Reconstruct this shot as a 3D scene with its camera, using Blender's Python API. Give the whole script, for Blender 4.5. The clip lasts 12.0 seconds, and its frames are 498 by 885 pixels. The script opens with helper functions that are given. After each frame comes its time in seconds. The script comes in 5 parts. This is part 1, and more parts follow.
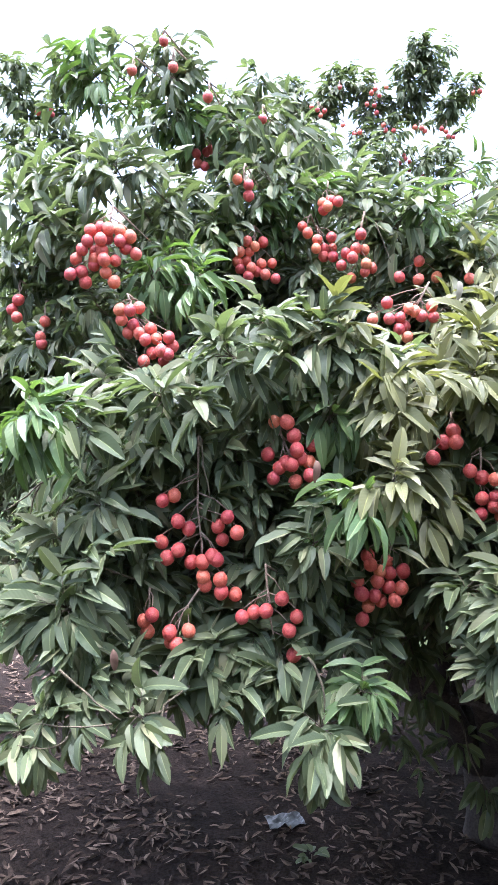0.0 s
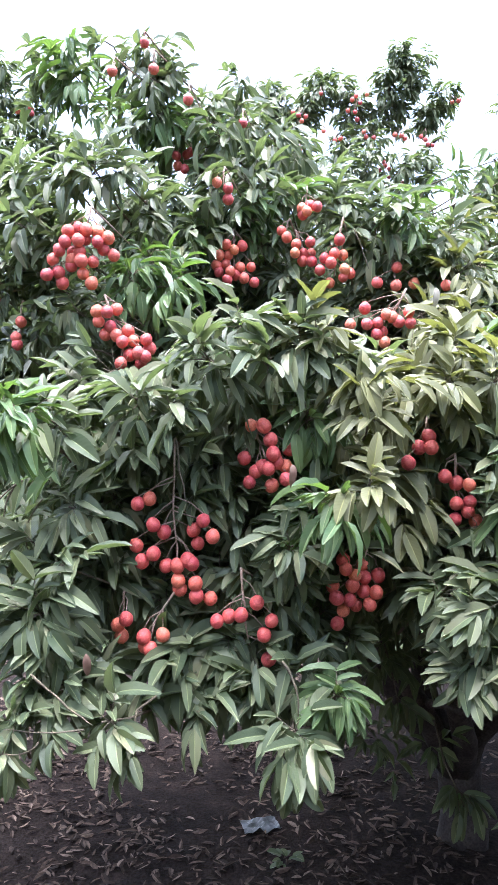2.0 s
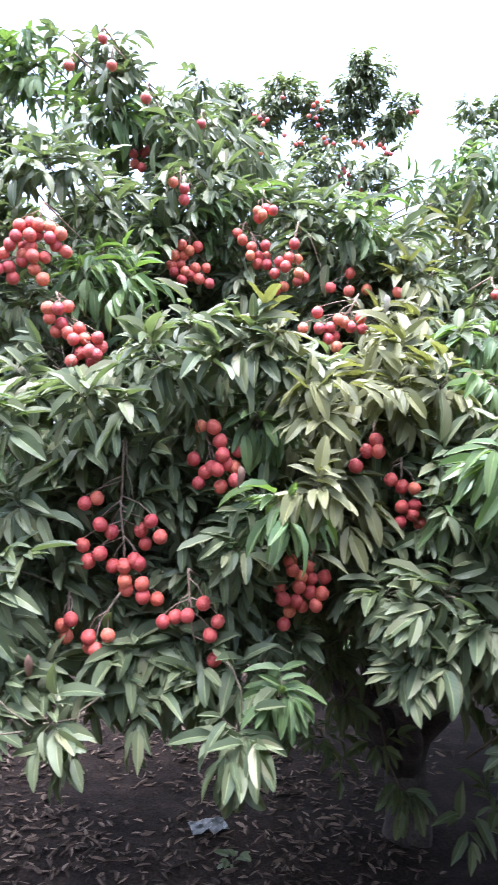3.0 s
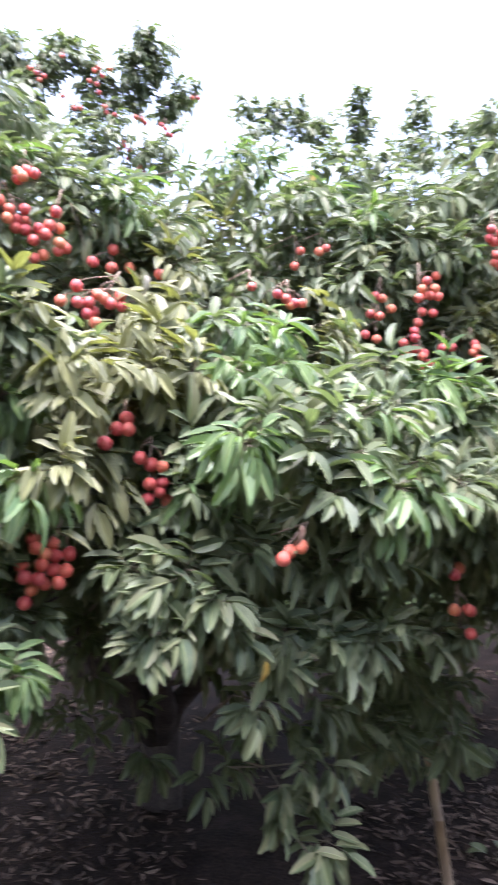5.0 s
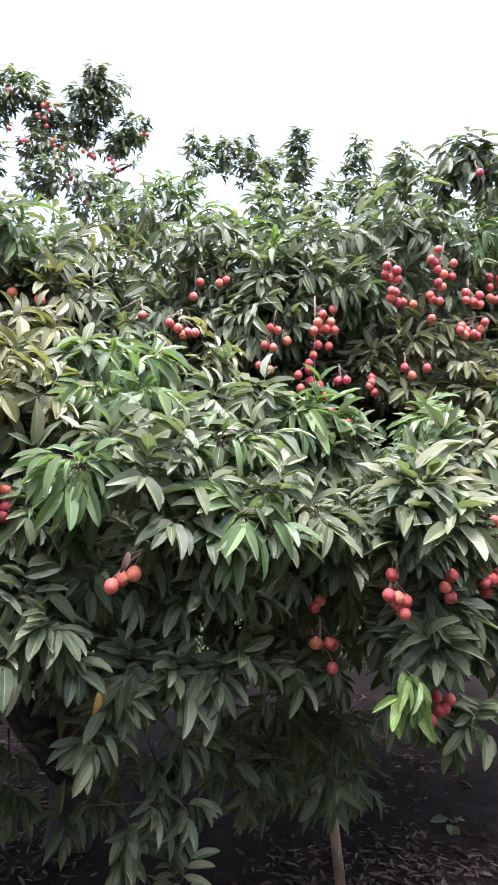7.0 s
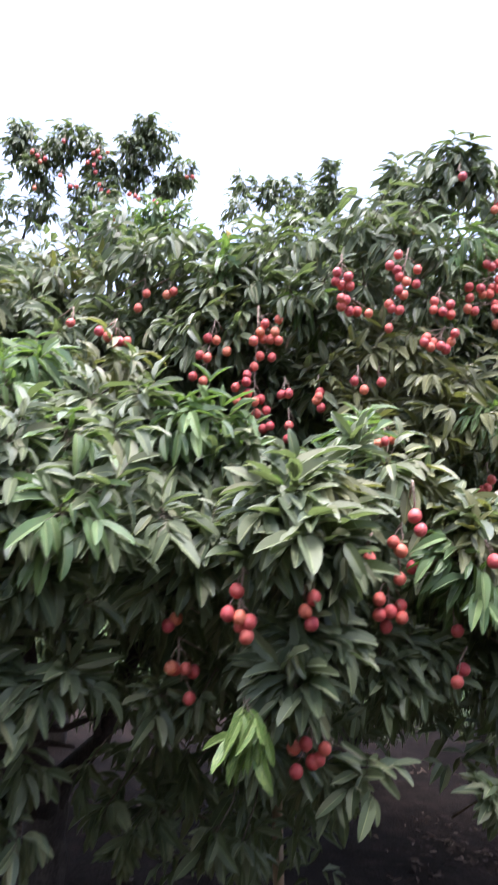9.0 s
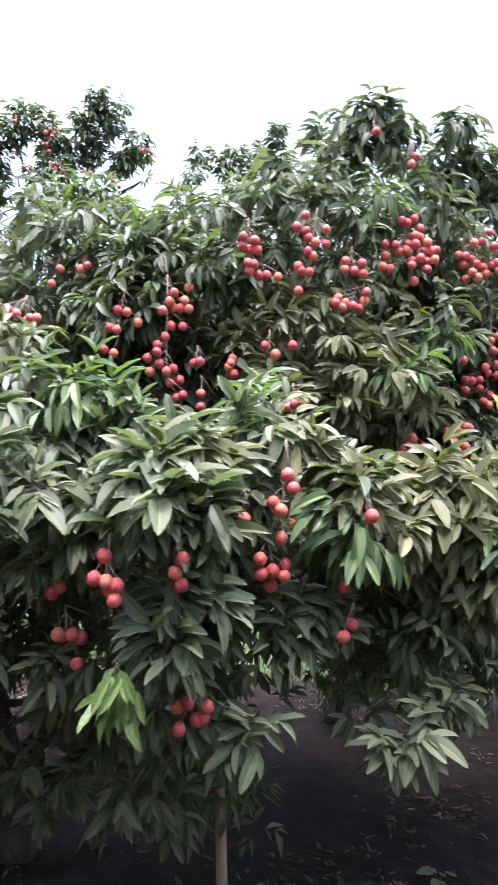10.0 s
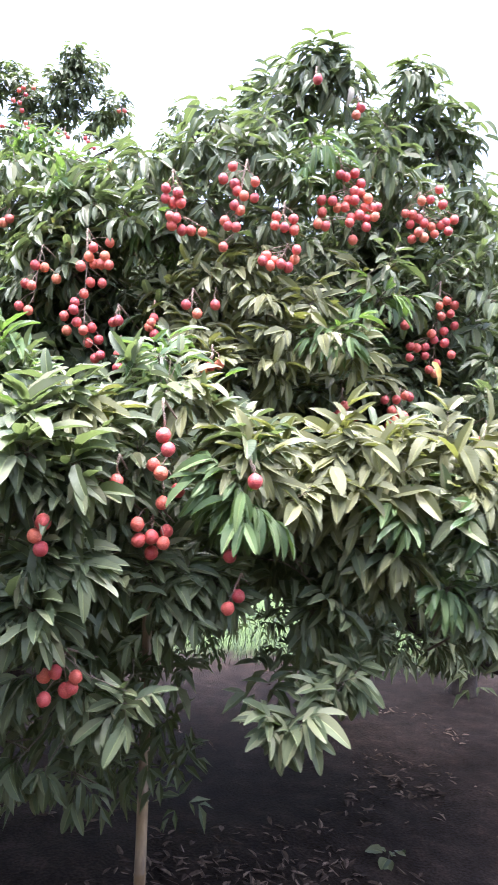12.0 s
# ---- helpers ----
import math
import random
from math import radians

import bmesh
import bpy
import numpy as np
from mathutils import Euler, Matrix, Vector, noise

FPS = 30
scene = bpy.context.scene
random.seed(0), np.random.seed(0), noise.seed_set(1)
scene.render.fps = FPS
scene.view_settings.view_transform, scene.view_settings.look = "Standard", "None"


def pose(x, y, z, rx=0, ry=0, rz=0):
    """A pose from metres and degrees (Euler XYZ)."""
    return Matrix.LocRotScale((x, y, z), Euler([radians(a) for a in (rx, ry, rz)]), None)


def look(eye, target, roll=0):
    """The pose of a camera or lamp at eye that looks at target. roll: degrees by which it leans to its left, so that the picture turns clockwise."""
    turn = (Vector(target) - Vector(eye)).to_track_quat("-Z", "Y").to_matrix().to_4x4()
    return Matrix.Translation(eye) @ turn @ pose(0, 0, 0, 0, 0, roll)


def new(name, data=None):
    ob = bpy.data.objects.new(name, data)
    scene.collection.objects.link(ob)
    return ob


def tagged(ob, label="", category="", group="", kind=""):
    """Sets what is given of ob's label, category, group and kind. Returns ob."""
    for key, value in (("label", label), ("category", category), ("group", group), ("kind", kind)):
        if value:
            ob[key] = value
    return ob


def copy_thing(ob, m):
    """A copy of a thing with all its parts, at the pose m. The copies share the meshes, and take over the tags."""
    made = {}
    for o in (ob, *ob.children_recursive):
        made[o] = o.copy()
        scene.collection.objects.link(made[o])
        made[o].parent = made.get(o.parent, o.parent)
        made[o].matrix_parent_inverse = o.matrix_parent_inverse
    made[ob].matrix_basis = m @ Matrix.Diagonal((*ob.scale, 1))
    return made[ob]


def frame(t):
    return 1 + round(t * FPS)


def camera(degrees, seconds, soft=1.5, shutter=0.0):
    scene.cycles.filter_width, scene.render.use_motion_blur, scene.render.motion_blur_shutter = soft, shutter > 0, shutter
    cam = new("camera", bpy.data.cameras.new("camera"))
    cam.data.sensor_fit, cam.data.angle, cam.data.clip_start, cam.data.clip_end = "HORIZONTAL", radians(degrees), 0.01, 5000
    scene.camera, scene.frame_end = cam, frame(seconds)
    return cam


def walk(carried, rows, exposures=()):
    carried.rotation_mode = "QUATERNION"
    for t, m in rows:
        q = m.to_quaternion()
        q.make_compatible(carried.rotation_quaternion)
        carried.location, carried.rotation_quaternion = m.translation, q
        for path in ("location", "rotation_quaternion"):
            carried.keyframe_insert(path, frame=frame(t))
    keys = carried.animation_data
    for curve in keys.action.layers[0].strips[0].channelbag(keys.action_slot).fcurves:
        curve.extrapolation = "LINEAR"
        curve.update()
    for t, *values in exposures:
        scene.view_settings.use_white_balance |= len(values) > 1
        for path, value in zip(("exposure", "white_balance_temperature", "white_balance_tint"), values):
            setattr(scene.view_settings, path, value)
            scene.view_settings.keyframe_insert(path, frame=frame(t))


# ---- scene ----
cam = camera(40.8, 12.0, soft=1.15, shutter=0.5)
PATH = [
    (0, (0.061, 0.047, 1.82), (0.016, 2.042, 1.9545), 0.19),
    (0.5, (0.058, 0.0481, 1.8191), (0.003, 2.0431, 1.9486), 0.71),
    (1, (0.06, 0.0489, 1.8221), (0.019, 2.0429, 1.9706), 0.08),
    (1.5, (0.067, 0.0529, 1.8214), (0.054, 2.0479, 1.9629), 0.53),
    (2, (0.068, 0.0499, 1.8212), (0.084, 2.0446, 1.9657), 0.57),
    (2.5, (0.079, 0.053, 1.8204), (0.132, 2.0476, 1.9579), 0.79),
    (2.7, (0.083, 0.0489, 1.8211), (0.161, 2.042, 1.9675), 0.94),
    (4.3, (0.151, 0.0147, 1.8228), (0.6462, 1.9476, 1.9599), 3.01),
    (4.5, (0.161, 0.0067, 1.8222), (0.6969, 1.9297, 1.9446), 2.93),
    (5, (0.156, 0.0069, 1.8202), (0.9271, 1.8492, 1.927), 2.16),
    (5.5, (0.153, -0.025, 1.817), (1.2017, 1.676, 1.8988), 3.0),
    (5.7, (0.1803, -0.0773, 1.8206), (1.2389, 1.618, 1.8933), 2.78),
    (6, (0.238, -0.0929, 1.8283), (1.2197, 1.645, 1.9548), 4.03),
    (6.3, (0.3147, -0.1482, 1.8178), (1.2131, 1.6293, 2.0005), 3.13),
    (6.5, (0.357, -0.1235, 1.8211), (1.219, 1.6694, 2.0277), 2.97),
    (6.7, (0.397, -0.1186, 1.8225), (1.2533, 1.6768, 2.0312), 2.98),
    (8.3, (0.958, -0.1777, 1.7652), (1.326, 1.7754, 1.989), 5.66),
    (8.5, (1.023, -0.1978, 1.7658), (1.455, 1.7406, 2.0026), 5.43),
    (8.8, (1.1471, -0.1994, 1.7537), (1.5907, 1.7311, 2.0304), 4.84),
    (9, (1.19, -0.1778, 1.7522), (1.632, 1.742, 2.0969), 6.5),
    (9.2, (1.2722, -0.1718, 1.7525), (1.7088, 1.7392, 2.1493), 6.23),
    (9.5, (1.371, -0.1796, 1.749), (1.8099, 1.7401, 2.0987), 3.7),
    (9.7, (1.4626, -0.2021, 1.7451), (1.8579, 1.7376, 2.0301), 4.16),
    (10, (1.533, -0.259, 1.7515), (1.9431, 1.6794, 2.0244), 3.87),
    (10.2, (1.5865, -0.2584, 1.7498), (1.986, 1.6827, 2.0188), 2.02),
    (10.5, (1.631, -0.2108, 1.7368), (2.024, 1.7283, 2.0288), 3.0),
    (11, (1.716, -0.1327, 1.7373), (2.1692, 1.7977, 1.9986), 2.38),
    (11.2, (1.7388, -0.1284, 1.7403), (2.1732, 1.807, 1.9967), 2.71),
    (11.5, (1.787, -0.1518, 1.7379), (2.1131, 1.8052, 1.9911), 3.04),
    (11.7, (1.8344, -0.1676, 1.7431), (2.173, 1.7913, 1.9629), 4.95),
    (12, (1.882, -0.2217, 1.7491), (2.2492, 1.7339, 1.951), 5.16),
]
walk(cam, [(t, look(eye, target, roll)) for t, eye, target, roll in PATH], exposures=[(0.0, 3.84, 5480, 20), (2.5, 3.84, 5480, 20), (4.5, 3.75, 5680, 23), (5.5, 3.95, 5780, 24), (6.0, 3.80, 5780, 24), (6.5, 3.50, 5780, 24), (8.5, 3.40, 5730, 24), (9.0, 3.25, 5730, 24), (9.5, 2.90, 5680, 24), (10.0, 3.45, 5630, 24), (10.5, 3.62, 5630, 24), (11.0, 3.80, 5680, 24), (12.0, 4.08, 5680, 24)])

# ---- daylight: a bright overcast sky ----
SUN_UP, SUN_TURN = radians(86), radians(216)
world = bpy.data.worlds.new("overcast")
scene.world = world
world.use_nodes = True
wn, wl = world.node_tree.nodes, world.node_tree.links
sky = wn.new("ShaderNodeTexSky")
sky.sky_type, sky.sun_disc, sky.sun_elevation, sky.sun_rotation = "NISHITA", False, SUN_UP, SUN_TURN
sky.air_density, sky.dust_density, sky.ozone_density = 1.0, 5.0, 1.0
veil = wn.new("ShaderNodeHueSaturation")
veil.inputs["Saturation"].default_value = 0.7
wl.new(sky.outputs[0], veil.inputs["Color"])
wl.new(veil.outputs[0], wn["Background"].inputs["Color"])
wn["Background"].inputs["Strength"].default_value = 0.07

sun_data = bpy.data.lights.new("sun", "SUN")
sun_data.energy, sun_data.angle, sun_data.color = 1.4, radians(50), (1.0, 0.98, 0.95)
sun = new("sun", sun_data)
sun.matrix_world = look((-0.25, -0.35, 6.0), (0, 0, 0))


# ---- materials ----
def node_material(name):
    m = bpy.data.materials.new(name)
    m.use_nodes = True
    return m, m.node_tree.nodes, m.node_tree.links, m.node_tree.nodes["Principled BSDF"]


def ramp(nodes, stops):
    r = nodes.new("ShaderNodeValToRGB")
    while len(r.color_ramp.elements) < len(stops):
        r.color_ramp.elements.new(0.5)
    for e, (at, c) in zip(r.color_ramp.elements, stops):
        e.position, e.color = at, (*c, 1)
    return r


def piece_random(nodes, links):
    """A number from 0 to 1 for each loose piece, whether it is an island of a mesh or an object."""
    a, b = nodes.new("ShaderNodeNewGeometry"), nodes.new("ShaderNodeObjectInfo")
    s, fr = nodes.new("ShaderNodeMath"), nodes.new("ShaderNodeMath")
    s.operation, fr.operation = "ADD", "FRACT"
    links.new(a.outputs["Random Per Island"], s.inputs[0])
    links.new(b.outputs["Random"], s.inputs[1])
    links.new(s.outputs[0], fr.inputs[0])
    return fr.outputs[0]


def noise_node(nodes, links, scale, detail=4.0, coords="Object"):
    tc, n = nodes.new("ShaderNodeTexCoord"), nodes.new("ShaderNodeTexNoise")
    n.inputs["Scale"].default_value, n.inputs["Detail"].default_value = scale, detail
    links.new(tc.outputs[coords], n.inputs["Vector"])
    return n


def mixed(nodes, links, a, b, factor, mode="MIX"):
    m = nodes.new("ShaderNodeMix")
    m.data_type, m.blend_type = "RGBA", mode
    for sock, v in ((m.inputs["A"], a), (m.inputs["B"], b), (m.inputs["Factor"], factor)):
        if hasattr(v, "is_output"):
            links.new(v, sock)
        else:
            sock.default_value = v if isinstance(v, float) else (*v, 1)
    return m.outputs["Result"]


def leaf_material(name, stops, through_light, rough=0.44, vein=(0.30, 0.34, 0.15), mottled=False):
    m, n, l, bsdf = node_material(name)
    pick = piece_random(n, l)
    base = ramp(n, stops)
    l.new(pick, base.inputs[0])
    # dusty bloom and blotches
    dust = noise_node(n, l, 35.0)
    grey = ramp(n, [(0.42, (0, 0, 0)), (0.75, (0.45, 0.45, 0.45))])
    l.new(dust.outputs["Fac"], grey.inputs[0])
    col = mixed(n, l, base.outputs[0], (0.135, 0.146, 0.083), grey.outputs[0])
    if mottled:
        spots = noise_node(n, l, 7.0, 2.0, "UV")
        patch = ramp(n, [(0.49, (0, 0, 0)), (0.58, (0.7, 0.7, 0.7))])
        l.new(spots.outputs["Fac"], patch.inputs[0])
        col = mixed(n, l, col, (0.32, 0.38, 0.11), patch.outputs[0])
    # midrib and side veins from the leaf's own coordinates
    uv = n.new("ShaderNodeUVMap")
    sep = n.new("ShaderNodeSeparateXYZ")
    l.new(uv.outputs[0], sep.inputs[0])
    away = n.new("ShaderNodeMath")
    away.operation = "ABSOLUTE"
    l.new(sep.outputs["X"], away.inputs[0])
    rib = ramp(n, [(0.0, (0.75, 0.75, 0.75)), (0.05, (0.45, 0.45, 0.45)), (0.10, (0, 0, 0))])
    l.new(away.outputs[0], rib.inputs[0])
    col = mixed(n, l, col, vein, rib.outputs[0])
    slant = n.new("ShaderNodeMath")
    slant.operation = "MULTIPLY_ADD"
    l.new(away.outputs[0], slant.inputs[0])
    slant.inputs[1].default_value = -0.22
    l.new(sep.outputs["Y"], slant.inputs[2])
    wave = n.new("ShaderNodeMath")
    wave.operation = "MULTIPLY"
    l.new(slant.outputs[0], wave.inputs[0])
    wave.inputs[1].default_value = 62.0
    sine = n.new("ShaderNodeMath")
    sine.operation = "SINE"
    l.new(wave.outputs[0], sine.inputs[0])
    bump = n.new("ShaderNodeBump")
    bump.inputs["Strength"].default_value, bump.inputs["Distance"].default_value = 0.12, 0.001
    l.new(sine.outputs[0], bump.inputs["Height"])
    l.new(bump.outputs[0], bsdf.inputs["Normal"])
    l.new(col, bsdf.inputs["Base Color"])
    gloss = ramp(n, [(0.3, (rough - 0.08,) * 3), (0.7, (rough + 0.15,) * 3)])
    l.new(dust.outputs["Fac"], gloss.inputs[0])
    l.new(gloss.outputs[0], bsdf.inputs["Roughness"])
    bsdf.inputs["Specular IOR Level"].default_value = 0.24
    tr = n.new("ShaderNodeBsdfTranslucent")
    tr.inputs["Color"].default_value = (*through_light, 1)
    add = n.new("ShaderNodeMixShader")
    add.inputs[0].default_value = 0.24
    l.new(bsdf.outputs[0], add.inputs[1])
    l.new(tr.outputs[0], add.inputs[2])
    l.new(add.outputs[0], n["Material Output"].inputs["Surface"])
    return m


LEAF_MATURE = leaf_material("mature_leaf", [(0.0, (0.044, 0.064, 0.033)), (0.3, (0.076, 0.098, 0.049)), (0.6, (0.105, 0.126, 0.063)), (0.85, (0.134, 0.148, 0.076)), (1.0, (0.173, 0.170, 0.090))], (0.168, 0.230, 0.062))
LEAF_YOUNG = leaf_material("young_leaf", [(0.0, (0.058, 0.100, 0.043)), (0.5, (0.092, 0.145, 0.056)), (1.0, (0.145, 0.205, 0.075))], (0.17, 0.29, 0.04), 0.36)
LEAF_OLIVE = leaf_material("olive_leaf", [(0.0, (0.085, 0.092, 0.042)), (0.5, (0.133, 0.138, 0.063)), (1.0, (0.192, 0.188, 0.086))], (0.229, 0.250, 0.046), 0.44, (0.333, 0.330, 0.129))
LEAF_LIME = leaf_material("lime_leaf", [(0.0, (0.060, 0.125, 0.030)), (0.6, (0.090, 0.170, 0.040)), (1.0, (0.13, 0.21, 0.055))], (0.15, 0.25, 0.04), 0.3, mottled=True)
LEAVES = (LEAF_MATURE, LEAF_YOUNG, LEAF_OLIVE, LEAF_LIME)


def bark_material(name, dark, pale, scale):
    m, n, l, bsdf = node_material(name)
    big, fine = noise_node(n, l, scale, 6.0), noise_node(n, l, scale * 9, 3.0)
    r = ramp(n, [(0.3, dark), (0.7, pale)])
    l.new(big.outputs["Fac"], r.inputs[0])
    spots = ramp(n, [(0.35, (0.6, 0.6, 0.6)), (0.65, (1.1, 1.1, 1.1))])
    l.new(fine.outputs["Fac"], spots.inputs[0])
    l.new(mixed(n, l, r.outputs[0], spots.outputs[0], 1.0, "MULTIPLY"), bsdf.inputs["Base Color"])
    bsdf.inputs["Roughness"].default_value = 0.85
    bsdf.inputs["Specular IOR Level"].default_value = 0.2
    b = n.new("ShaderNodeBump")
    b.inputs["Strength"].default_value, b.inputs["Distance"].default_value = 0.5, 0.01
    l.new(fine.outputs["Fac"], b.inputs["Height"])
    l.new(b.outputs[0], bsdf.inputs["Normal"])
    return m


BARK = bark_material("bark", (0.035, 0.028, 0.024), (0.090, 0.072, 0.060), 9.0)
TWIG = bark_material("twig", (0.085, 0.072, 0.048), (0.20, 0.165, 0.105), 40.0)
STALK = bark_material("fruit_stalk", (0.24, 0.17, 0.12), (0.42, 0.32, 0.24), 50.0)


def fruit_material():
    m, n, l, bsdf = node_material("lychee_skin")
    info = n.new("ShaderNodeObjectInfo")
    hue = ramp(n, [(0.0, (0.44, 0.055, 0.062)), (0.45, (0.58, 0.098, 0.080)), (0.8, (0.66, 0.150, 0.092)), (1.0, (0.72, 0.240, 0.110))])
    l.new(info.outputs["Random"], hue.inputs[0])
    blot = noise_node(n, l, 60.0)
    patch = ramp(n, [(0.45, (0, 0, 0)), (0.8, (0.5, 0.5, 0.5))])
    l.new(blot.outputs["Fac"], patch.inputs[0])
    col = mixed(n, l, hue.outputs[0], (0.62, 0.20, 0.11), patch.outputs[0])
    tc, vor = n.new("ShaderNodeTexCoord"), n.new("ShaderNodeTexVoronoi")
    vor.inputs["Scale"].default_value = 320.0
    l.new(tc.outputs["Object"], vor.inputs["Vector"])
    tip = ramp(n, [(0.0, (1.1, 1.08, 1.08)), (0.7, (0.82, 0.72, 0.74))])
    l.new(vor.outputs["Distance"], tip.inputs[0])
    l.new(mixed(n, l, col, tip.outputs[0], 1.0, "MULTIPLY"), bsdf.inputs["Base Color"])
    b = n.new("ShaderNodeBump")
    b.invert = True
    b.inputs["Strength"].default_value, b.inputs["Distance"].default_value = 0.4, 0.0025
    l.new(vor.outputs["Distance"], b.inputs["Height"])
    l.new(b.outputs[0], bsdf.inputs["Normal"])
    bsdf.inputs["Roughness"].default_value = 0.52
    return m


FRUIT = fruit_material()


def bamboo_material():
    m, n, l, bsdf = node_material("dry_bamboo")
    tc, mp, ns = n.new("ShaderNodeTexCoord"), n.new("ShaderNodeMapping"), n.new("ShaderNodeTexNoise")
    mp.inputs["Scale"].default_value = (60, 60, 5)
    ns.inputs["Scale"].default_value = 1.0
    l.new(tc.outputs["Object"], mp.inputs[0])
    l.new(mp.outputs[0], ns.inputs["Vector"])
    r = ramp(n, [(0.3, (0.20, 0.135, 0.07)), (0.7, (0.36, 0.26, 0.14))])
    l.new(ns.outputs["Fac"], r.inputs[0])
    stain = noise_node(n, l, 6.0)
    st = ramp(n, [(0.4, (0.55, 0.5, 0.45)), (0.65, (1, 1, 1))])
    l.new(stain.outputs["Fac"], st.inputs[0])
    l.new(mixed(n, l, r.outputs[0], st.outputs[0], 1.0, "MULTIPLY"), bsdf.inputs["Base Color"])
    bsdf.inputs["Roughness"].default_value = 0.5
    return m


def ground_material():
    m, n, l, bsdf = node_material("orchard_soil")
    big, mid, fine = noise_node(n, l, 0.8), noise_node(n, l, 6.0, 6.0), noise_node(n, l, 60.0, 5.0)
    soil = ramp(n, [(0.3, (0.017, 0.0128, 0.0105)), (0.55, (0.028, 0.0207, 0.0168)), (0.8, (0.048, 0.0352, 0.0283))])
    l.new(mid.outputs["Fac"], soil.inputs[0])
    tint = ramp(n, [(0.35, (0.75, 0.72, 0.7)), (0.65, (1.15, 1.1, 1.05))])
    l.new(big.outputs["Fac"], tint.inputs[0])
    col = mixed(n, l, soil.outputs[0], tint.outputs[0], 1.0, "MULTIPLY")
    crumbs = ramp(n, [(0.35, (0.55, 0.55, 0.55)), (0.65, (1.2, 1.2, 1.2))])
    l.new(fine.outputs["Fac"], crumbs.inputs[0])
    col = mixed(n, l, col, crumbs.outputs[0], 1.0, "MULTIPLY")
    # grass cover of the lanes beyond the tree row
    tc, sep = n.new("ShaderNodeTexCoord"), n.new("ShaderNodeSeparateXYZ")
    l.new(tc.outputs["Object"], sep.inputs[0])
    edge = n.new("ShaderNodeMath")
    edge.operation = "MULTIPLY_ADD"
    l.new(mid.outputs["Fac"], edge.inputs[0])
    edge.inputs[1].default_value = 1.6
    l.new(sep.outputs["Y"], edge.inputs[2])
    cover = n.new("ShaderNodeMapRange")
    cover.inputs["From Min"].default_value, cover.inputs["From Max"].default_value = 8.6, 9.4
    l.new(edge.outputs[0], cover.inputs[0])
    grass = ramp(n, [(0.3, (0.030, 0.050, 0.016)), (0.7, (0.060, 0.085, 0.030))])
    l.new(fine.outputs["Fac"], grass.inputs[0])
    col = mixed(n, l, col, grass.outputs[0], cover.outputs[0])
    l.new(col, bsdf.inputs["Base Color"])
    bsdf.inputs["Roughness"].default_value = 0.95
    bsdf.inputs["Specular IOR Level"].default_value = 0.08
    b = n.new("ShaderNodeBump")
    b.inputs["Strength"].default_value, b.inputs["Distance"].default_value = 0.8, 0.02
    l.new(fine.outputs["Fac"], b.inputs["Height"])
    l.new(b.outputs[0], bsdf.inputs["Normal"])
    return m


def dry_material():
    m, n, l, bsdf = node_material("dry_leaf")
    r = ramp(n, [(0.0, (0.028, 0.0195, 0.0140)), (0.45, (0.065, 0.045, 0.0320)), (0.8, (0.125, 0.089, 0.064)), (1.0, (0.24, 0.180, 0.132))])
    l.new(piece_random(n, l), r.inputs[0])
    sp = noise_node(n, l, 50.0)
    s2 = ramp(n, [(0.35, (0.6, 0.6, 0.6)), (0.6, (1.05, 1.05, 1.05))])
    l.new(sp.outputs["Fac"], s2.inputs[0])
    l.new(mixed(n, l, r.outputs[0], s2.outputs[0], 1.0, "MULTIPLY"), bsdf.inputs["Base Color"])
    bsdf.inputs["Roughness"].default_value = 0.85
    bsdf.inputs["Specular IOR Level"].default_value = 0.15
    return m


def blade_material():
    m, n, l, bsdf = node_material("grass_blade")
    r = ramp(n, [(0.0, (0.022, 0.042, 0.013)), (0.6, (0.042, 0.072, 0.022)), (1.0, (0.085, 0.105, 0.040))])
    l.new(piece_random(n, l), r.inputs[0])
    l.new(r.outputs[0], bsdf.inputs["Base Color"])
    bsdf.inputs["Roughness"].default_value = 0.6
    return m


def plastic_material():
    m, n, l, bsdf = node_material("dull_plastic")
    ns = noise_node(n, l, 25.0)
    r = ramp(n, [(0.35, (0.06, 0.065, 0.065)), (0.7, (0.20, 0.21, 0.21))])
    l.new(ns.outputs["Fac"], r.inputs[0])
    l.new(r.outputs[0], bsdf.inputs["Base Color"])
    bsdf.inputs["Roughness"].default_value = 0.4
    return m


GROUND, DRY, BLADE, BAMBOO, PLASTIC = ground_material(), dry_material(), blade_material(), bamboo_material(), plastic_material()


# ---- mesh helpers ----
def mesh_object(name, verts, faces, material, parent=None, smooth=True, label=""):
    me = bpy.data.meshes.new(name)
    me.from_pydata([tuple(v) for v in verts], [], faces)
    me.materials.append(material)
    me.polygons.foreach_set("use_smooth", [smooth] * len(me.polygons))
    me.update()
    ob = new(name, me)
    if parent:
        ob.parent = parent
    return tagged(ob, label) if label else ob


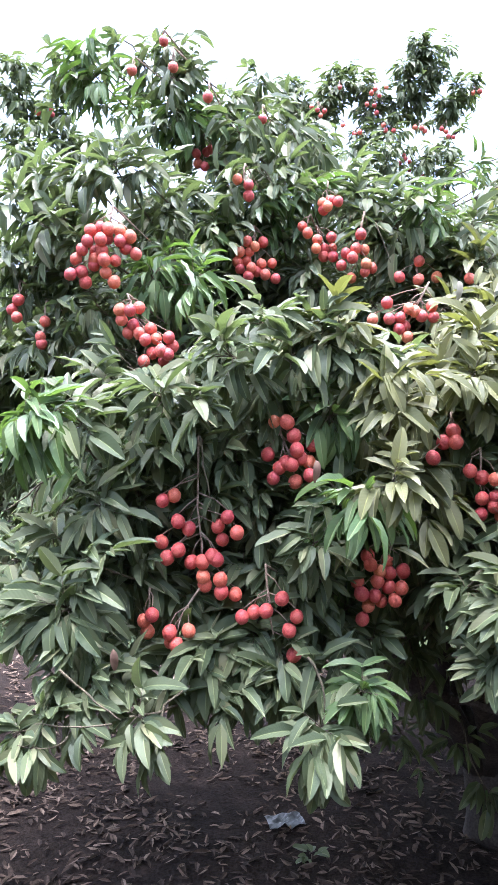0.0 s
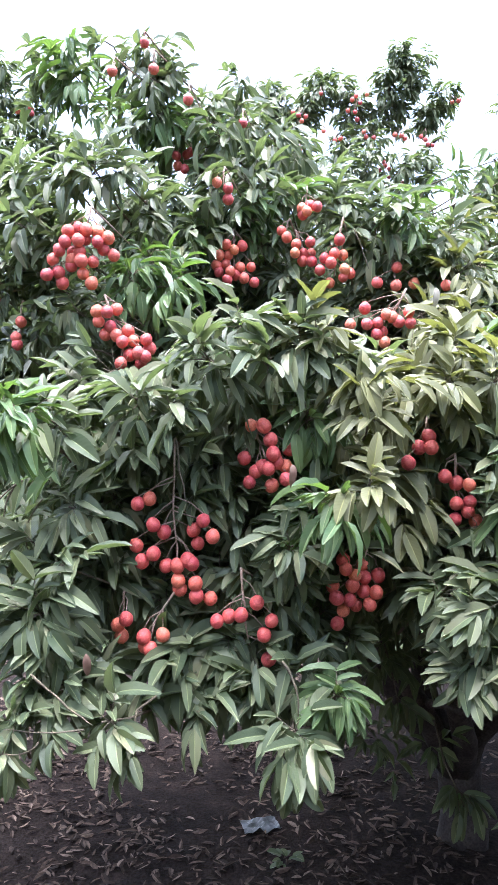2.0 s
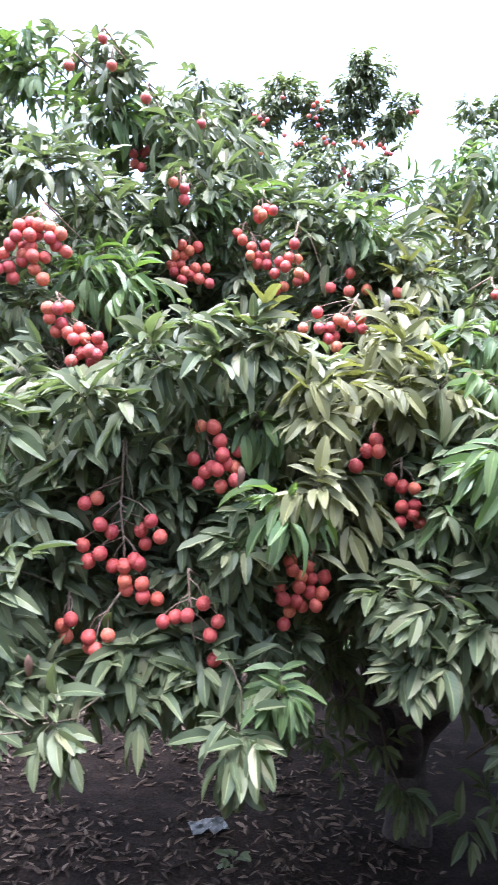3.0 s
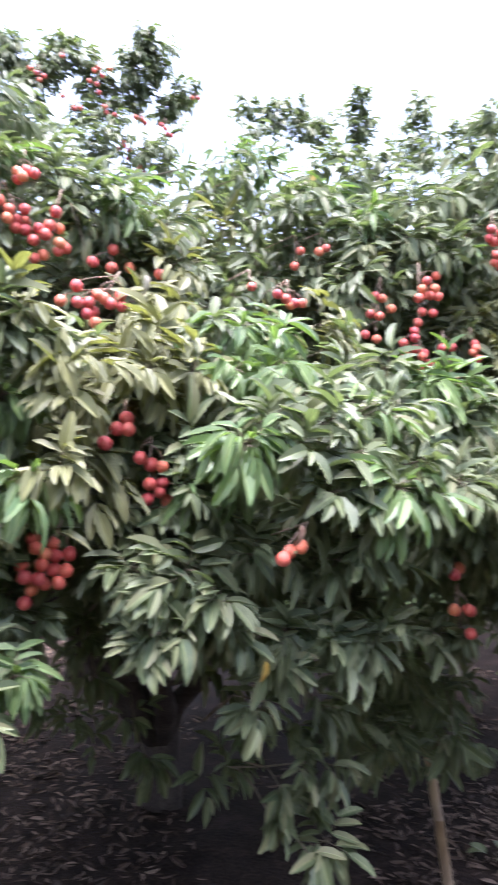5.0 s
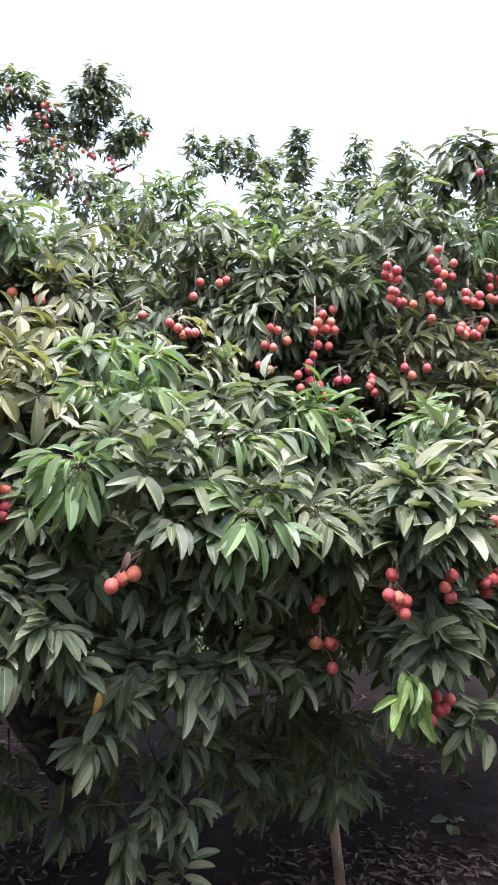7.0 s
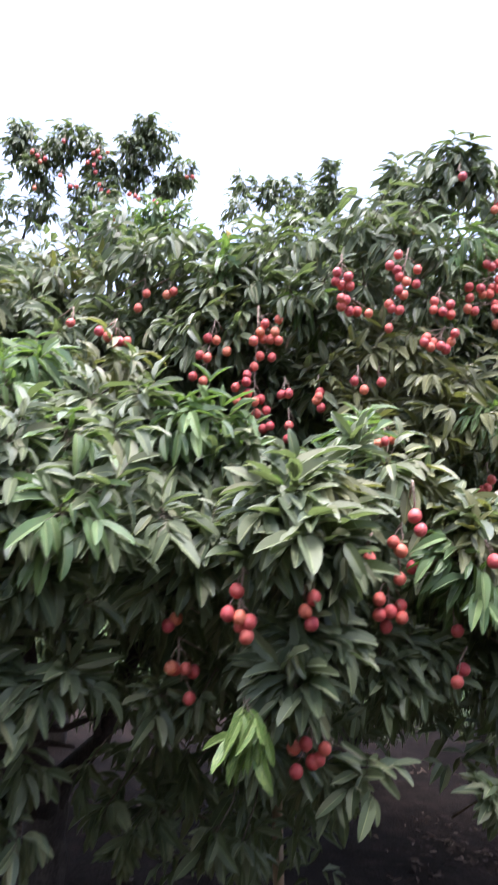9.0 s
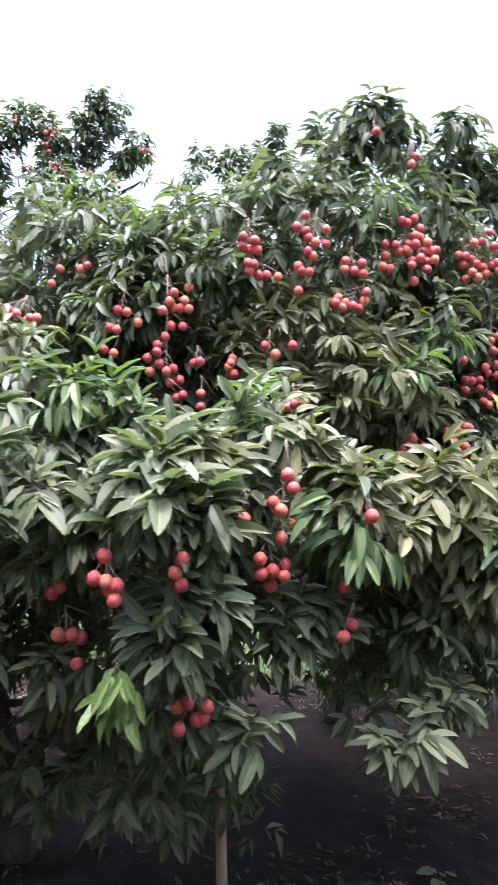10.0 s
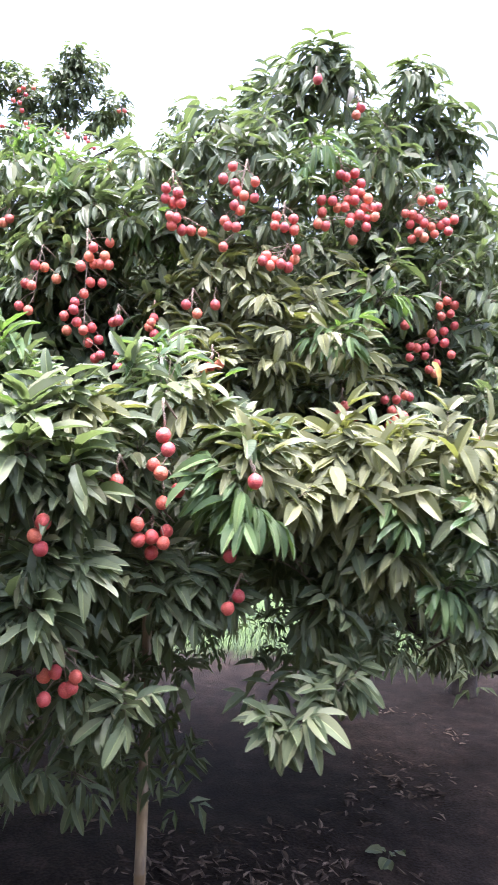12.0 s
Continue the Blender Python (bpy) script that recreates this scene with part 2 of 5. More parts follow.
def tube(points, radii, sides=6):
    """Rings along a line of points, closed by a tip at both ends."""
    pts = [Vector(p) for p in points]
    verts, faces = [], []
    for i, p in enumerate(pts):
        d = (pts[min(i + 1, len(pts) - 1)] - pts[max(i - 1, 0)]).normalized()
        a = d.cross(Vector((0.31, 0.95, 0.05))).normalized()
        b = d.cross(a)
        for k in range(sides):
            w = 2 * math.pi * k / sides
            verts.append(p + (a * math.cos(w) + b * math.sin(w)) * radii[i])
    for i in range(len(pts) - 1):
        for k in range(sides):
            k2 = (k + 1) % sides
            faces.append((i * sides + k, i * sides + k2, (i + 1) * sides + k2, (i + 1) * sides + k))
    faces.append(tuple(range(sides - 1, -1, -1)))
    faces.append(tuple((len(pts) - 1) * sides + k for k in range(sides)))
    return verts, faces


def tubes(runs):
    verts, faces = [], []
    for points, radii, sides in runs:
        v, fc = tube(points, radii, sides)
        o = len(verts)
        verts += v
        faces += [tuple(i + o for i in q) for q in fc]
    return verts, faces


def wander(a, b, n, amount, rng, sag=0.0):
    """A crooked line from a to b."""
    a, b = Vector(a), Vector(b)
    out = []
    for i in range(n + 1):
        s = i / n
        k = math.sin(math.pi * s) * amount
        out.append(a.lerp(b, s) + Vector((rng.uniform(-k, k), rng.uniform(-k, k), rng.uniform(-k, k) - sag * math.sin(math.pi * s))))
    return out


# ---- leaves ----
FINE = ((0.0, 0.05), (0.07, 0.40), (0.19, 0.78), (0.36, 1.0), (0.56, 0.98), (0.73, 0.85), (0.87, 0.59), (0.96, 0.31), (1.0, 0.04))
PLAIN = ((0.0, 0.08), (0.30, 0.95), (0.68, 0.86), (1.0, 0.02))


class Leaflets:
    """A few lance-shaped leaflets 1 long and 1 wide, folded along the midrib and bent down towards the tip."""

    def __init__(self, outline, habits):
        self.shapes = np.array([self.shape(outline, *h) for h in habits])
        rows = len(outline)
        self.faces = np.array([(r * 3 + c, r * 3 + c + 1, r * 3 + c + 4, r * 3 + c + 3) for r in range(rows - 1) for c in range(2)])
        self.uv = np.array([(u, at) for at, _ in outline for u in (-1, 0, 1)], float)

    @staticmethod
    def shape(outline, fold, bend, curl, ripple):
        v = []
        for at, w in outline:
            for u in (-1, 0, 1):
                rise = abs(u) * w * 0.10 * fold + ripple * abs(u) * math.sin(at * 17 + u)
                v.append((0.5 * u * w + curl * at * at, at - 0.25 * bend * bend * at * at, rise - bend * at * at))
        return v


HABITS = ((1.1, 0.18, 0.0, 0.012), (0.8, 0.28, 0.12, 0.016), (1.3, 0.36, -0.15, 0.012), (0.7, 0.46, 0.05, 0.020),
          (1.5, 0.24, -0.10, 0.010), (1.0, 0.56, 0.10, 0.018), (0.8, 0.12, 0.14, 0.016), (1.2, 0.34, 0.22, 0.022))
FAR_OFF = ((0.0, 0.1), (0.42, 1.0), (1.0, 0.03))
FRESH, COARSE, DISTANT = Leaflets(FINE, HABITS), Leaflets(PLAIN, HABITS), Leaflets(FAR_OFF, HABITS)
FALLEN = Leaflets(PLAIN, ((0.7, 0.05, 0.1, 0.012), (0.5, 0.16, -0.2, 0.02), (1.2, -0.1, 0.15, 0.015), (0.8, 0.12, 0.3, 0.02)) * 2)
LEAF_MESHES = {}


def crease(me, size, count):
    """Sharp midribs: the two halves of each leaf catch the light apart. size: points of one leaf; count: points of all leaves."""
    ends = np.zeros(len(me.edges) * 2, int)
    me.edges.foreach_get("vertices", ends)
    ends = ends.reshape(-1, 2)
    rib = (ends < count).all(1) & (ends % size % 3 == 1).all(1)
    me.attributes.new("sharp_edge", "BOOLEAN", "EDGE").data.foreach_set("value", rib)


def leaf_mesh(shape, tone):
    key = (shape, tone)
    if key not in LEAF_MESHES:
        me = bpy.data.meshes.new("leaf")
        me.from_pydata(FRESH.shapes[shape].tolist(), [], FRESH.faces.tolist())
        me.materials.append(LEAVES[tone])
        uv = me.uv_layers.new(name="UVMap")
        uv.data.foreach_set("uv", FRESH.uv[FRESH.faces.ravel()].ravel())
        me.polygons.foreach_set("use_smooth", [True] * len(FRESH.faces))
        me.update(calc_edges=True)
        crease(me, len(FRESH.uv), len(FRESH.uv))
        LEAF_MESHES[key] = me
    return LEAF_MESHES[key]


def joined_leaves(name, leaves, parent, materials, form=None, extra=None):
    """One mesh out of many leaves; extra: (verts, faces, material) for the twig that carries them."""
    form = form or FRESH
    size, per = len(form.uv), len(form.faces)
    mats = np.array([m for m, _, _ in leaves])
    kinds = np.array([k for _, k, _ in leaves])
    tones = np.array([c for _, _, c in leaves])
    base = form.shapes[kinds]
    v = np.einsum("nij,nkj->nki", mats[:, :3, :3], base) + mats[:, None, :3, 3]
    n = len(leaves)
    faces = (form.faces[None] + (np.arange(n) * size)[:, None, None]).reshape(-1, 4)
    me = bpy.data.meshes.new(name)
    verts, loops = v.reshape(-1, 3), faces.ravel()
    sizes, index = np.full(len(faces), 4), np.repeat(tones, per)
    uvs = form.uv[loops % size]
    if extra:
        ev, ef, em = extra
        eloops = np.array([i for q in ef for i in q]) + len(verts)
        verts = np.vstack([verts, np.array([tuple(p) for p in ev])])
        loops = np.concatenate([loops, eloops])
        sizes = np.concatenate([sizes, [len(q) for q in ef]])
        index = np.concatenate([index, np.full(len(ef), len(materials))])
        uvs = np.vstack([uvs, np.zeros((len(eloops), 2))])
        materials = (*materials, em)
    starts = np.concatenate([[0], np.cumsum(sizes)[:-1]])
    me.vertices.add(len(verts))
    me.vertices.foreach_set("co", verts.ravel())
    me.loops.add(len(loops))
    me.loops.foreach_set("vertex_index", loops)
    me.polygons.add(len(sizes))
    me.polygons.foreach_set("loop_start", starts)
    for m in materials:
        me.materials.append(m)
    me.polygons.foreach_set("material_index", index)
    me.polygons.foreach_set("use_smooth", np.ones(len(sizes), bool))
    uv = me.uv_layers.new(name="UVMap")
    uv.data.foreach_set("uv", uvs.ravel())
    me.update(calc_edges=True)
    me.validate()
    crease(me, size, n * size)
    ob = new(name, me)
    ob.parent = parent
    return ob


def unit(v):
    return v / np.linalg.norm(v, axis=-1, keepdims=True)


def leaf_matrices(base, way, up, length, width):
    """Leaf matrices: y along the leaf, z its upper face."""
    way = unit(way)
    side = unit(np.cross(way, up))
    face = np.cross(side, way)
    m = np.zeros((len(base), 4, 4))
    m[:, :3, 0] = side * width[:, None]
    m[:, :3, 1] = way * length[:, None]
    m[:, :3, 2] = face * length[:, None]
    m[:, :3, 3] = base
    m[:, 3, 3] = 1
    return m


HANGING_FRUIT, HANGING_STALKS = [], []


def clear_of_fruit(ms):
    """Which leaves leave the fruit free, which hangs out into the aisle."""
    if not HANGING_FRUIT:
        return np.ones(len(ms), bool)
    fruit = np.array(HANGING_FRUIT + HANGING_STALKS)
    room = np.array([0.017] * len(HANGING_FRUIT) + [0.008] * len(HANGING_STALKS))
    aisle = np.stack([np.clip(0.06 + 0.8 * np.maximum(0, fruit[:, 0] - 0.7), 0.06, 1.9), np.full(len(fruit), -0.1), np.full(len(fruit), 1.8)], 1)
    way = unit(aisle - fruit)
    keep = np.ones(len(ms), bool)
    for s in (0.15, 0.5, 0.9):
        p = ms[:, :3, 3] + ms[:, :3, 1] * s
        d = p[:, None] - fruit[None]
        along = np.clip(np.einsum("nfk,fk->nf", d, way), 0.0, 0.42)
        gap = np.linalg.norm(d - along[..., None] * way[None], axis=2)
        keep &= (gap > room).all(1)
    return keep


def shoot_leaves(at, axis, size, rng, leaves=6, pairs=3, droop=0.45, tone=0, spread=(35, 80), tip=0, clear=True, stalks=None, rise=1.0, grow=1.0):
    """Compound leaves round the end of a twig, each a stalk with pairs of leaflets, weighed down."""
    at, axis = np.array(at, float), unit(np.array(axis, float))
    a = unit(np.cross(axis, (0.2, 0.3, 0.93)))
    b = np.cross(axis, a)
    base, way, up, length, tones = [], [], [], [], []
    turn = rng.uniform(0, 6.28)
    leaf = min(max(size * 1.02, 0.070), size * 0.85 if size > 0.2 else 0.15 if size > 0.15 else 0.098 if size > 0.13 else 0.086) * grow
    for i in range(leaves):
        turn += 2.4 + rng.uniform(-0.4, 0.4)
        lean = math.radians(rng.uniform(*spread))
        out = math.cos(turn) * a + math.sin(turn) * b
        stalk = unit(math.cos(lean) * axis + math.sin(lean) * out + np.array((0, 0, -0.25 * droop)))
        foot = at - axis * size * rng.uniform(0.0, 0.55)
        run = size * rng.uniform(0.4, 0.95)
        across = unit(np.cross(stalk, axis + np.array((0, 0, 0.6))) + 1e-6)
        if stalks is not None:
            stalks.append(([Vector(at - axis * size * 0.3), Vector(foot + stalk * run * 0.3), Vector(foot + stalk * run)], [0.0016, 0.0012, 0.0008], 3))
        for j in range(pairs):
            s = (j + 1) / pairs
            for sgn in (-1, 1):
                if rng.random() < 0.1:
                    continue
                w = stalk * (0.55 + 0.5 * s) + across * sgn * (0.75 - 0.3 * s)
                w = unit(w + np.array((rng.uniform(-0.38, 0.38), rng.uniform(-0.38, 0.38), rng.uniform(-0.25, 0.25) - droop * rng.uniform(0.5, 1.3))))
                w[2] = min(w[2], rise)
                base.append(foot + stalk * run * s)
                way.append(w)
                up.append(np.array((0, 0, 1.0)) + 0.9 * axis + np.array([rng.uniform(-0.55, 0.55) for _ in range(3)]))
                length.append(leaf * rng.choice((0.62, 0.78, 0.9, 1.0, 1.1, 1.25)) * rng.uniform(0.92, 1.08))
                tones.append(tone)
    for i in range(tip):
        w = unit(axis + np.array([rng.uniform(-0.5, 0.5) for _ in range(3)]) + np.array((0, 0, 0.15)))
        base.append(at)
        way.append(w)
        up.append(-axis + np.array((0.3, 0.2, 1.0)))
        length.append(leaf * rng.uniform(0.45, 0.7))
        tones.append(tone if tone else 1)
    length = np.array(length)
    width = length * np.array([rng.uniform(0.27, 0.37) for _ in length]) * (0.82 if tone in (1, 3) else 1.0)
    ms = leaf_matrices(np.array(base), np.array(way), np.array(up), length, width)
    return [(m, rng.randrange(8), c) for m, c, k in zip(ms, tones, clear_of_fruit(ms)) if k or not clear]


# ---- ground ----
def lines(lo, hi, step):
    mid = list(np.arange(lo, hi + 1e-6, step))
    out = [1, 2, 4, 8, 16, 40, 100, 250, 600, 1500]
    return [lo - o for o in reversed(out)] + mid + [hi + o for o in out]


gx, gy = lines(-5.0, 9.0, 0.1), lines(-4.0, 12.0, 0.1)


def ground_height(x, y):
    k = max(0.0, min(1.0, (14 - abs(x - 2)) / 4)) * max(0.0, min(1.0, (18 - abs(y - 4)) / 4))
    p = Vector((x, y, 0))
    return k * (0.05 * noise.noise(p * 0.7) + 0.02 * noise.noise(p * 2.3) + 0.012 * noise.noise(p * 7.0)) - 0.02


gv = [(x, y, ground_height(x, y)) for y in gy for x in gx]
nx = len(gx)
gf = [(j * nx + i, j * nx + i + 1, (j + 1) * nx + i + 1, (j + 1) * nx + i) for j in range(len(gy) - 1) for i in range(nx - 1)]
ground = tagged(mesh_object("ground", gv, gf, GROUND), "dark bare orchard soil with grass in the far lanes", "ground", kind="structure")

# ---- trees ----
MATURE, YOUNG, OLIVE, UPRIGHT, HANGING, LIME = "mature", "young", "olive", "upright", "hanging", "lime"
#        tone, droop, lift of the axis, spread, tip leaves
HABIT = {MATURE: (0, 0.29, 0.35, (38, 98), 0), YOUNG: (1, 0.6, 0.6, (50, 95), 2), OLIVE: (2, 0.34, 0.4, (40, 95), 0),
         UPRIGHT: (0, 0.3, 0.9, (25, 75), 1), HANGING: (0, 0.7, -0.5, (20, 65), 1), LIME: (3, 0.9, -0.8, (10, 42), 0)}
rng = random.Random(7)


class Tree:
    """A tree under construction: its Empty, the middle of its crown, and its loose inner foliage."""

    def __init__(self, name, foot, middle, label):
        self.ob = tagged(new(name), label, "tree", "lychee trees of the orchard")
        self.foot, self.middle, self.inner, self.deep, self.split = Vector(foot), middle, [], [], 0

    def outward(self, p):
        d = np.array((p[0] - self.middle[0], p[1] - self.middle[1], 0.0))
        return d / (np.linalg.norm(d) + 1e-6)


TREE_A = Tree("lychee_tree", (1.25, 3.72, 0), (0.55, 3.3), "old lychee tree with low drooping boughs and ripe red fruit")
TREE_B = Tree("lychee_tree", (5.7, 5.0, 0), (2.75, 3.4), "broad lychee tree heavy with fruit, olive leaves on its low bough")
TREE_C = Tree("lychee_tree", (1.2, 6.3, 0), (1.0, 6.0), "tall lychee tree in the next row with small fruit bunches")
TREE_D = Tree("lychee_tree", (4.05, 6.4, 0), (2.5, 5.6), "lychee tree in the next row, dark top against the sky")
TREE_F = Tree("lychee_tree", (0, 0, 0), (0.0, 0.0), "dense full-leaved lychee tree of the next orchard row")
# added across the aisle, never in view, to keep low skylight off the boughs
TREE_G = Tree("lychee_tree", (0, 0, 0), (0.0, 0.0), "unseen lychee tree across the aisle, added to block low skylight")
TREE_E = Tree("lychee_tree", (-2.75, 5.6, 0), (-1.6, 5.2), "lychee tree in the next row with some yellowing leaves")


def behind_fruit(x, y, z):
    """A shoot beside a bunch grows a little behind it, further from the aisle."""
    need = max((f[1] + 0.06 for f in HANGING_FRUIT if abs(f[0] - x) < 0.10 and -0.13 < f[2] - z < 0.10), default=y)
    need = min(max(need, y), y + 0.16)
    eye = Vector((min(max(0.06 + 0.8 * (x - 0.7), 0.06), 1.9), -0.1, 1.8))
    return eye + (Vector((x, y, z)) - eye) * ((need + 0.1) / (y + 0.1))


def twig_run(p, back, size, r0=0.0022, r1=0.0038):
    p, back = Vector(p), Vector(back)
    mid = p + back * size * 1.4 + Vector((rng.uniform(-0.02, 0.02), 0, rng.uniform(-0.03, 0.01)))
    end = p + back * size * 2.8 + Vector((rng.uniform(-0.03, 0.03), 0, rng.uniform(-0.08, 0.0)))
    return ([p, mid, end], [r0, (r0 + r1) / 2, r1], 5)


def inner_shoot(tree, p, out, size, leaves=4, pairs=2, tone=0, droop=0.35, deep=False):
    axis = out + np.array((rng.uniform(-0.5, 0.5), rng.uniform(-0.5, 0.5), rng.uniform(0.0, 0.8)))
    (tree.deep if deep else tree.inner).extend(shoot_leaves(p, axis, size, rng, leaves, pairs, droop, tone))


def shoots(tree, habit, places):
    """The outer shoots of a crown, at (x, y, z, reach), each backed by looser foliage further in."""
    for x, y, z, size in places:
        olive = habit is MATURE and tree is TREE_B and 2.0 < x < 2.75 and 2.2 < z < 2.75
        tone, droop, lift, spread, tip = HABIT[habit]
        tone = 2 if olive else tone
        if habit is not LIME:
            x, y, z = behind_fruit(x, y, z)
        out = tree.outward((x, y))
        axis = unit(out + np.array((rng.uniform(-0.65, 0.65), 0.0, lift + rng.uniform(-0.4, 0.5))))
        size = min(size, 0.125) * rng.uniform(0.85, 1.1)
        crest = z > 2.95 and habit != UPRIGHT
        if crest:
            axis = unit(np.array((axis[0], axis[1], rng.uniform(-0.1, 0.45))))
        z += 0.05 if z > 3.3 and crest else 0.035 if crest else 0.0
        stalks = []
        got = shoot_leaves((x, y, z), axis, size, rng, 3 if habit is LIME else 2 if size < 0.07 and habit == UPRIGHT else rng.choice((5, 6) if z < 1.36 else (9, 10, 11) if tone == 1 else (7, 8, 9)), 2 if habit is LIME else 3, 0.75 if crest else droop, tone, (50, 95) if crest else spread, 0 if crest else tip, habit != LIME, stalks, 0.0 if crest else 0.6 if z > 1.85 else 0.35, 1.18 if y < 1.5 and 1.4 < x < 1.9 else 1.0 if y < 1.85 else 0.92)
        back = -axis * 0.6 - out * 0.6 if lift > 0 else np.array((-out[0] * 0.9, -out[1] * 0.9, 0.7))
        tv, tf = tubes([twig_run((x, y, z), back, size)] + stalks)
        if y < 1.5 and tree.split < 300:
            twig = mesh_object("shoot", tv, tf, TWIG, tree.ob)
            for m, k, c in got:
                lf = new("leaf", leaf_mesh(k, c))
                lf.parent, lf.matrix_basis = twig, Matrix(m.tolist())
            tree.split += len(got)
        elif got:
            joined_leaves("shoot", got, tree.ob, LEAVES, extra=(tv, tf, TWIG))
        low, high = z < 1.62, z > 2.75
        if y > 1.8:
            for i in range(3):
                deep = rng.uniform(0.35, 0.9)
                p = np.array((x, y, z)) - out * deep + np.array((rng.uniform(-0.15, 0.15), 0, rng.uniform(-0.3, 0.0)))
                inner_shoot(tree, p, out, 0.09, 4, 2, deep=True)
        for i in range(1 if lift < 0 or low else 3):
            deep = rng.uniform(0.02, 0.16) if high else rng.uniform(0.10, 0.42)
            rise = rng.uniform(0.02, 0.2) if low else rng.uniform(-0.14, -0.01) if high else rng.uniform(-0.15, 0.03)
            p = np.array((x, y, z)) - out * deep + np.array((rng.uniform(-0.12, 0.12), 0, rise))
            inner_shoot(tree, p, out, rng.uniform(0.07, 0.09), tone=tone if i < 2 and tone in (1, 2) else 0)


def far_shoots(tree, places, lift=0.05):
    """Shoots of a tree in the next row, too small to tell its twigs apart."""
    for x, y, z, size in places:
        out = np.array((rng.uniform(-0.6, 0.6), -0.8, 0.0))
        tree.inner += shoot_leaves((x, y, z + lift), out + np.array((0, 0, 0.9)), size * 0.82, rng, 9, 3, 0.6, 0, (30, 95), 0, rise=0.3)
        tree.inner += shoot_leaves((x + rng.uniform(-0.05, 0.05), y + 0.08, z + lift - 0.05), out + np.array((0, 0, 0.6)), size * 0.7, rng, 7, 3, 0.6, 0, (30, 95), 0, rise=0.2)
        p = np.array((x + rng.uniform(-0.05, 0.05), y + rng.uniform(0.05, 0.25), z - rng.uniform(0.0, 0.08)))
        inner_shoot(tree, p, out, 0.08, 5)


def inner_fill(tree, count, radius, reach, middle=None):
    """Loose foliage through the crown, between the sight of the ground below and the crown's top."""
    cx, cy = middle or tree.middle
    made = 0
    while made < count:
        x, y = cx + rng.uniform(-1, 1) * radius[0], cy + rng.uniform(-1, 1) * radius[1]
        q = ((x - cx) / radius[0]) ** 2 + ((y - cy) / radius[1]) ** 2
        if q > 1 or y < 2.25:
            continue
        lo = max(0.9, 1.92 - (0.27 if x > 2.9 else 0.15) * y) if y < 4.2 else 1.2
        hi = lo + (1.8 + reach * min(y, 3.6) - lo) * math.sqrt(max(0.0, 1 - q * 0.75))
        p = (x, y, rng.uniform(lo, hi))
        inner_shoot(tree, p, tree.outward(p), 0.1, 5, 2, deep=True)
        made += 1


def shading_roof(tree, count, radius, reach, middle=None):
    """A close upper layer, mostly hidden, added to shut the light out of the crown's inside."""
    cx, cy = middle or tree.middle
    made = 0
    while made < count:
        x, y = cx + rng.uniform(-1, 1) * radius[0], cy + rng.uniform(-1, 1) * radius[1]
        q = ((x - cx) / radius[0]) ** 2 + ((y - cy) / radius[1]) ** 2
        if q > 1 or y < 2.35:
            continue
        hi = 1.8 + reach * min(y, 3.6) * (1 - 0.18 * q)
        p = (x, y, hi - rng.uniform(0.3, 0.55))
        inner_shoot(tree, p, tree.outward(p), 0.16, 5, 3, droop=0.7, deep=True)
        made += 1


FRUIT_MESHES = []
for shape_seed in range(4):
    bm = bmesh.new()
    bmesh.ops.create_icosphere(bm, subdivisions=3, radius=0.0168)
    for v in bm.verts:
        n = noise.noise(v.co * 60 + Vector((shape_seed * 7.0, 0, 0)))
        s = 1 + 0.05 * n + 0.025 * noise.noise(v.co * 420 + Vector((shape_seed, 0, 0)))
        v.co = Vector((v.co.x * s, v.co.y * s, v.co.z * s * 1.06 + (0.001 if v.co.z > 0.013 else 0)))
    me = bpy.data.meshes.new("lychee")
    bm.to_mesh(me)
    bm.free()
    me.materials.append(FRUIT)
    me.polygons.foreach_set("use_smooth", [True] * len(me.polygons))
    FRUIT_MESHES.append(me)


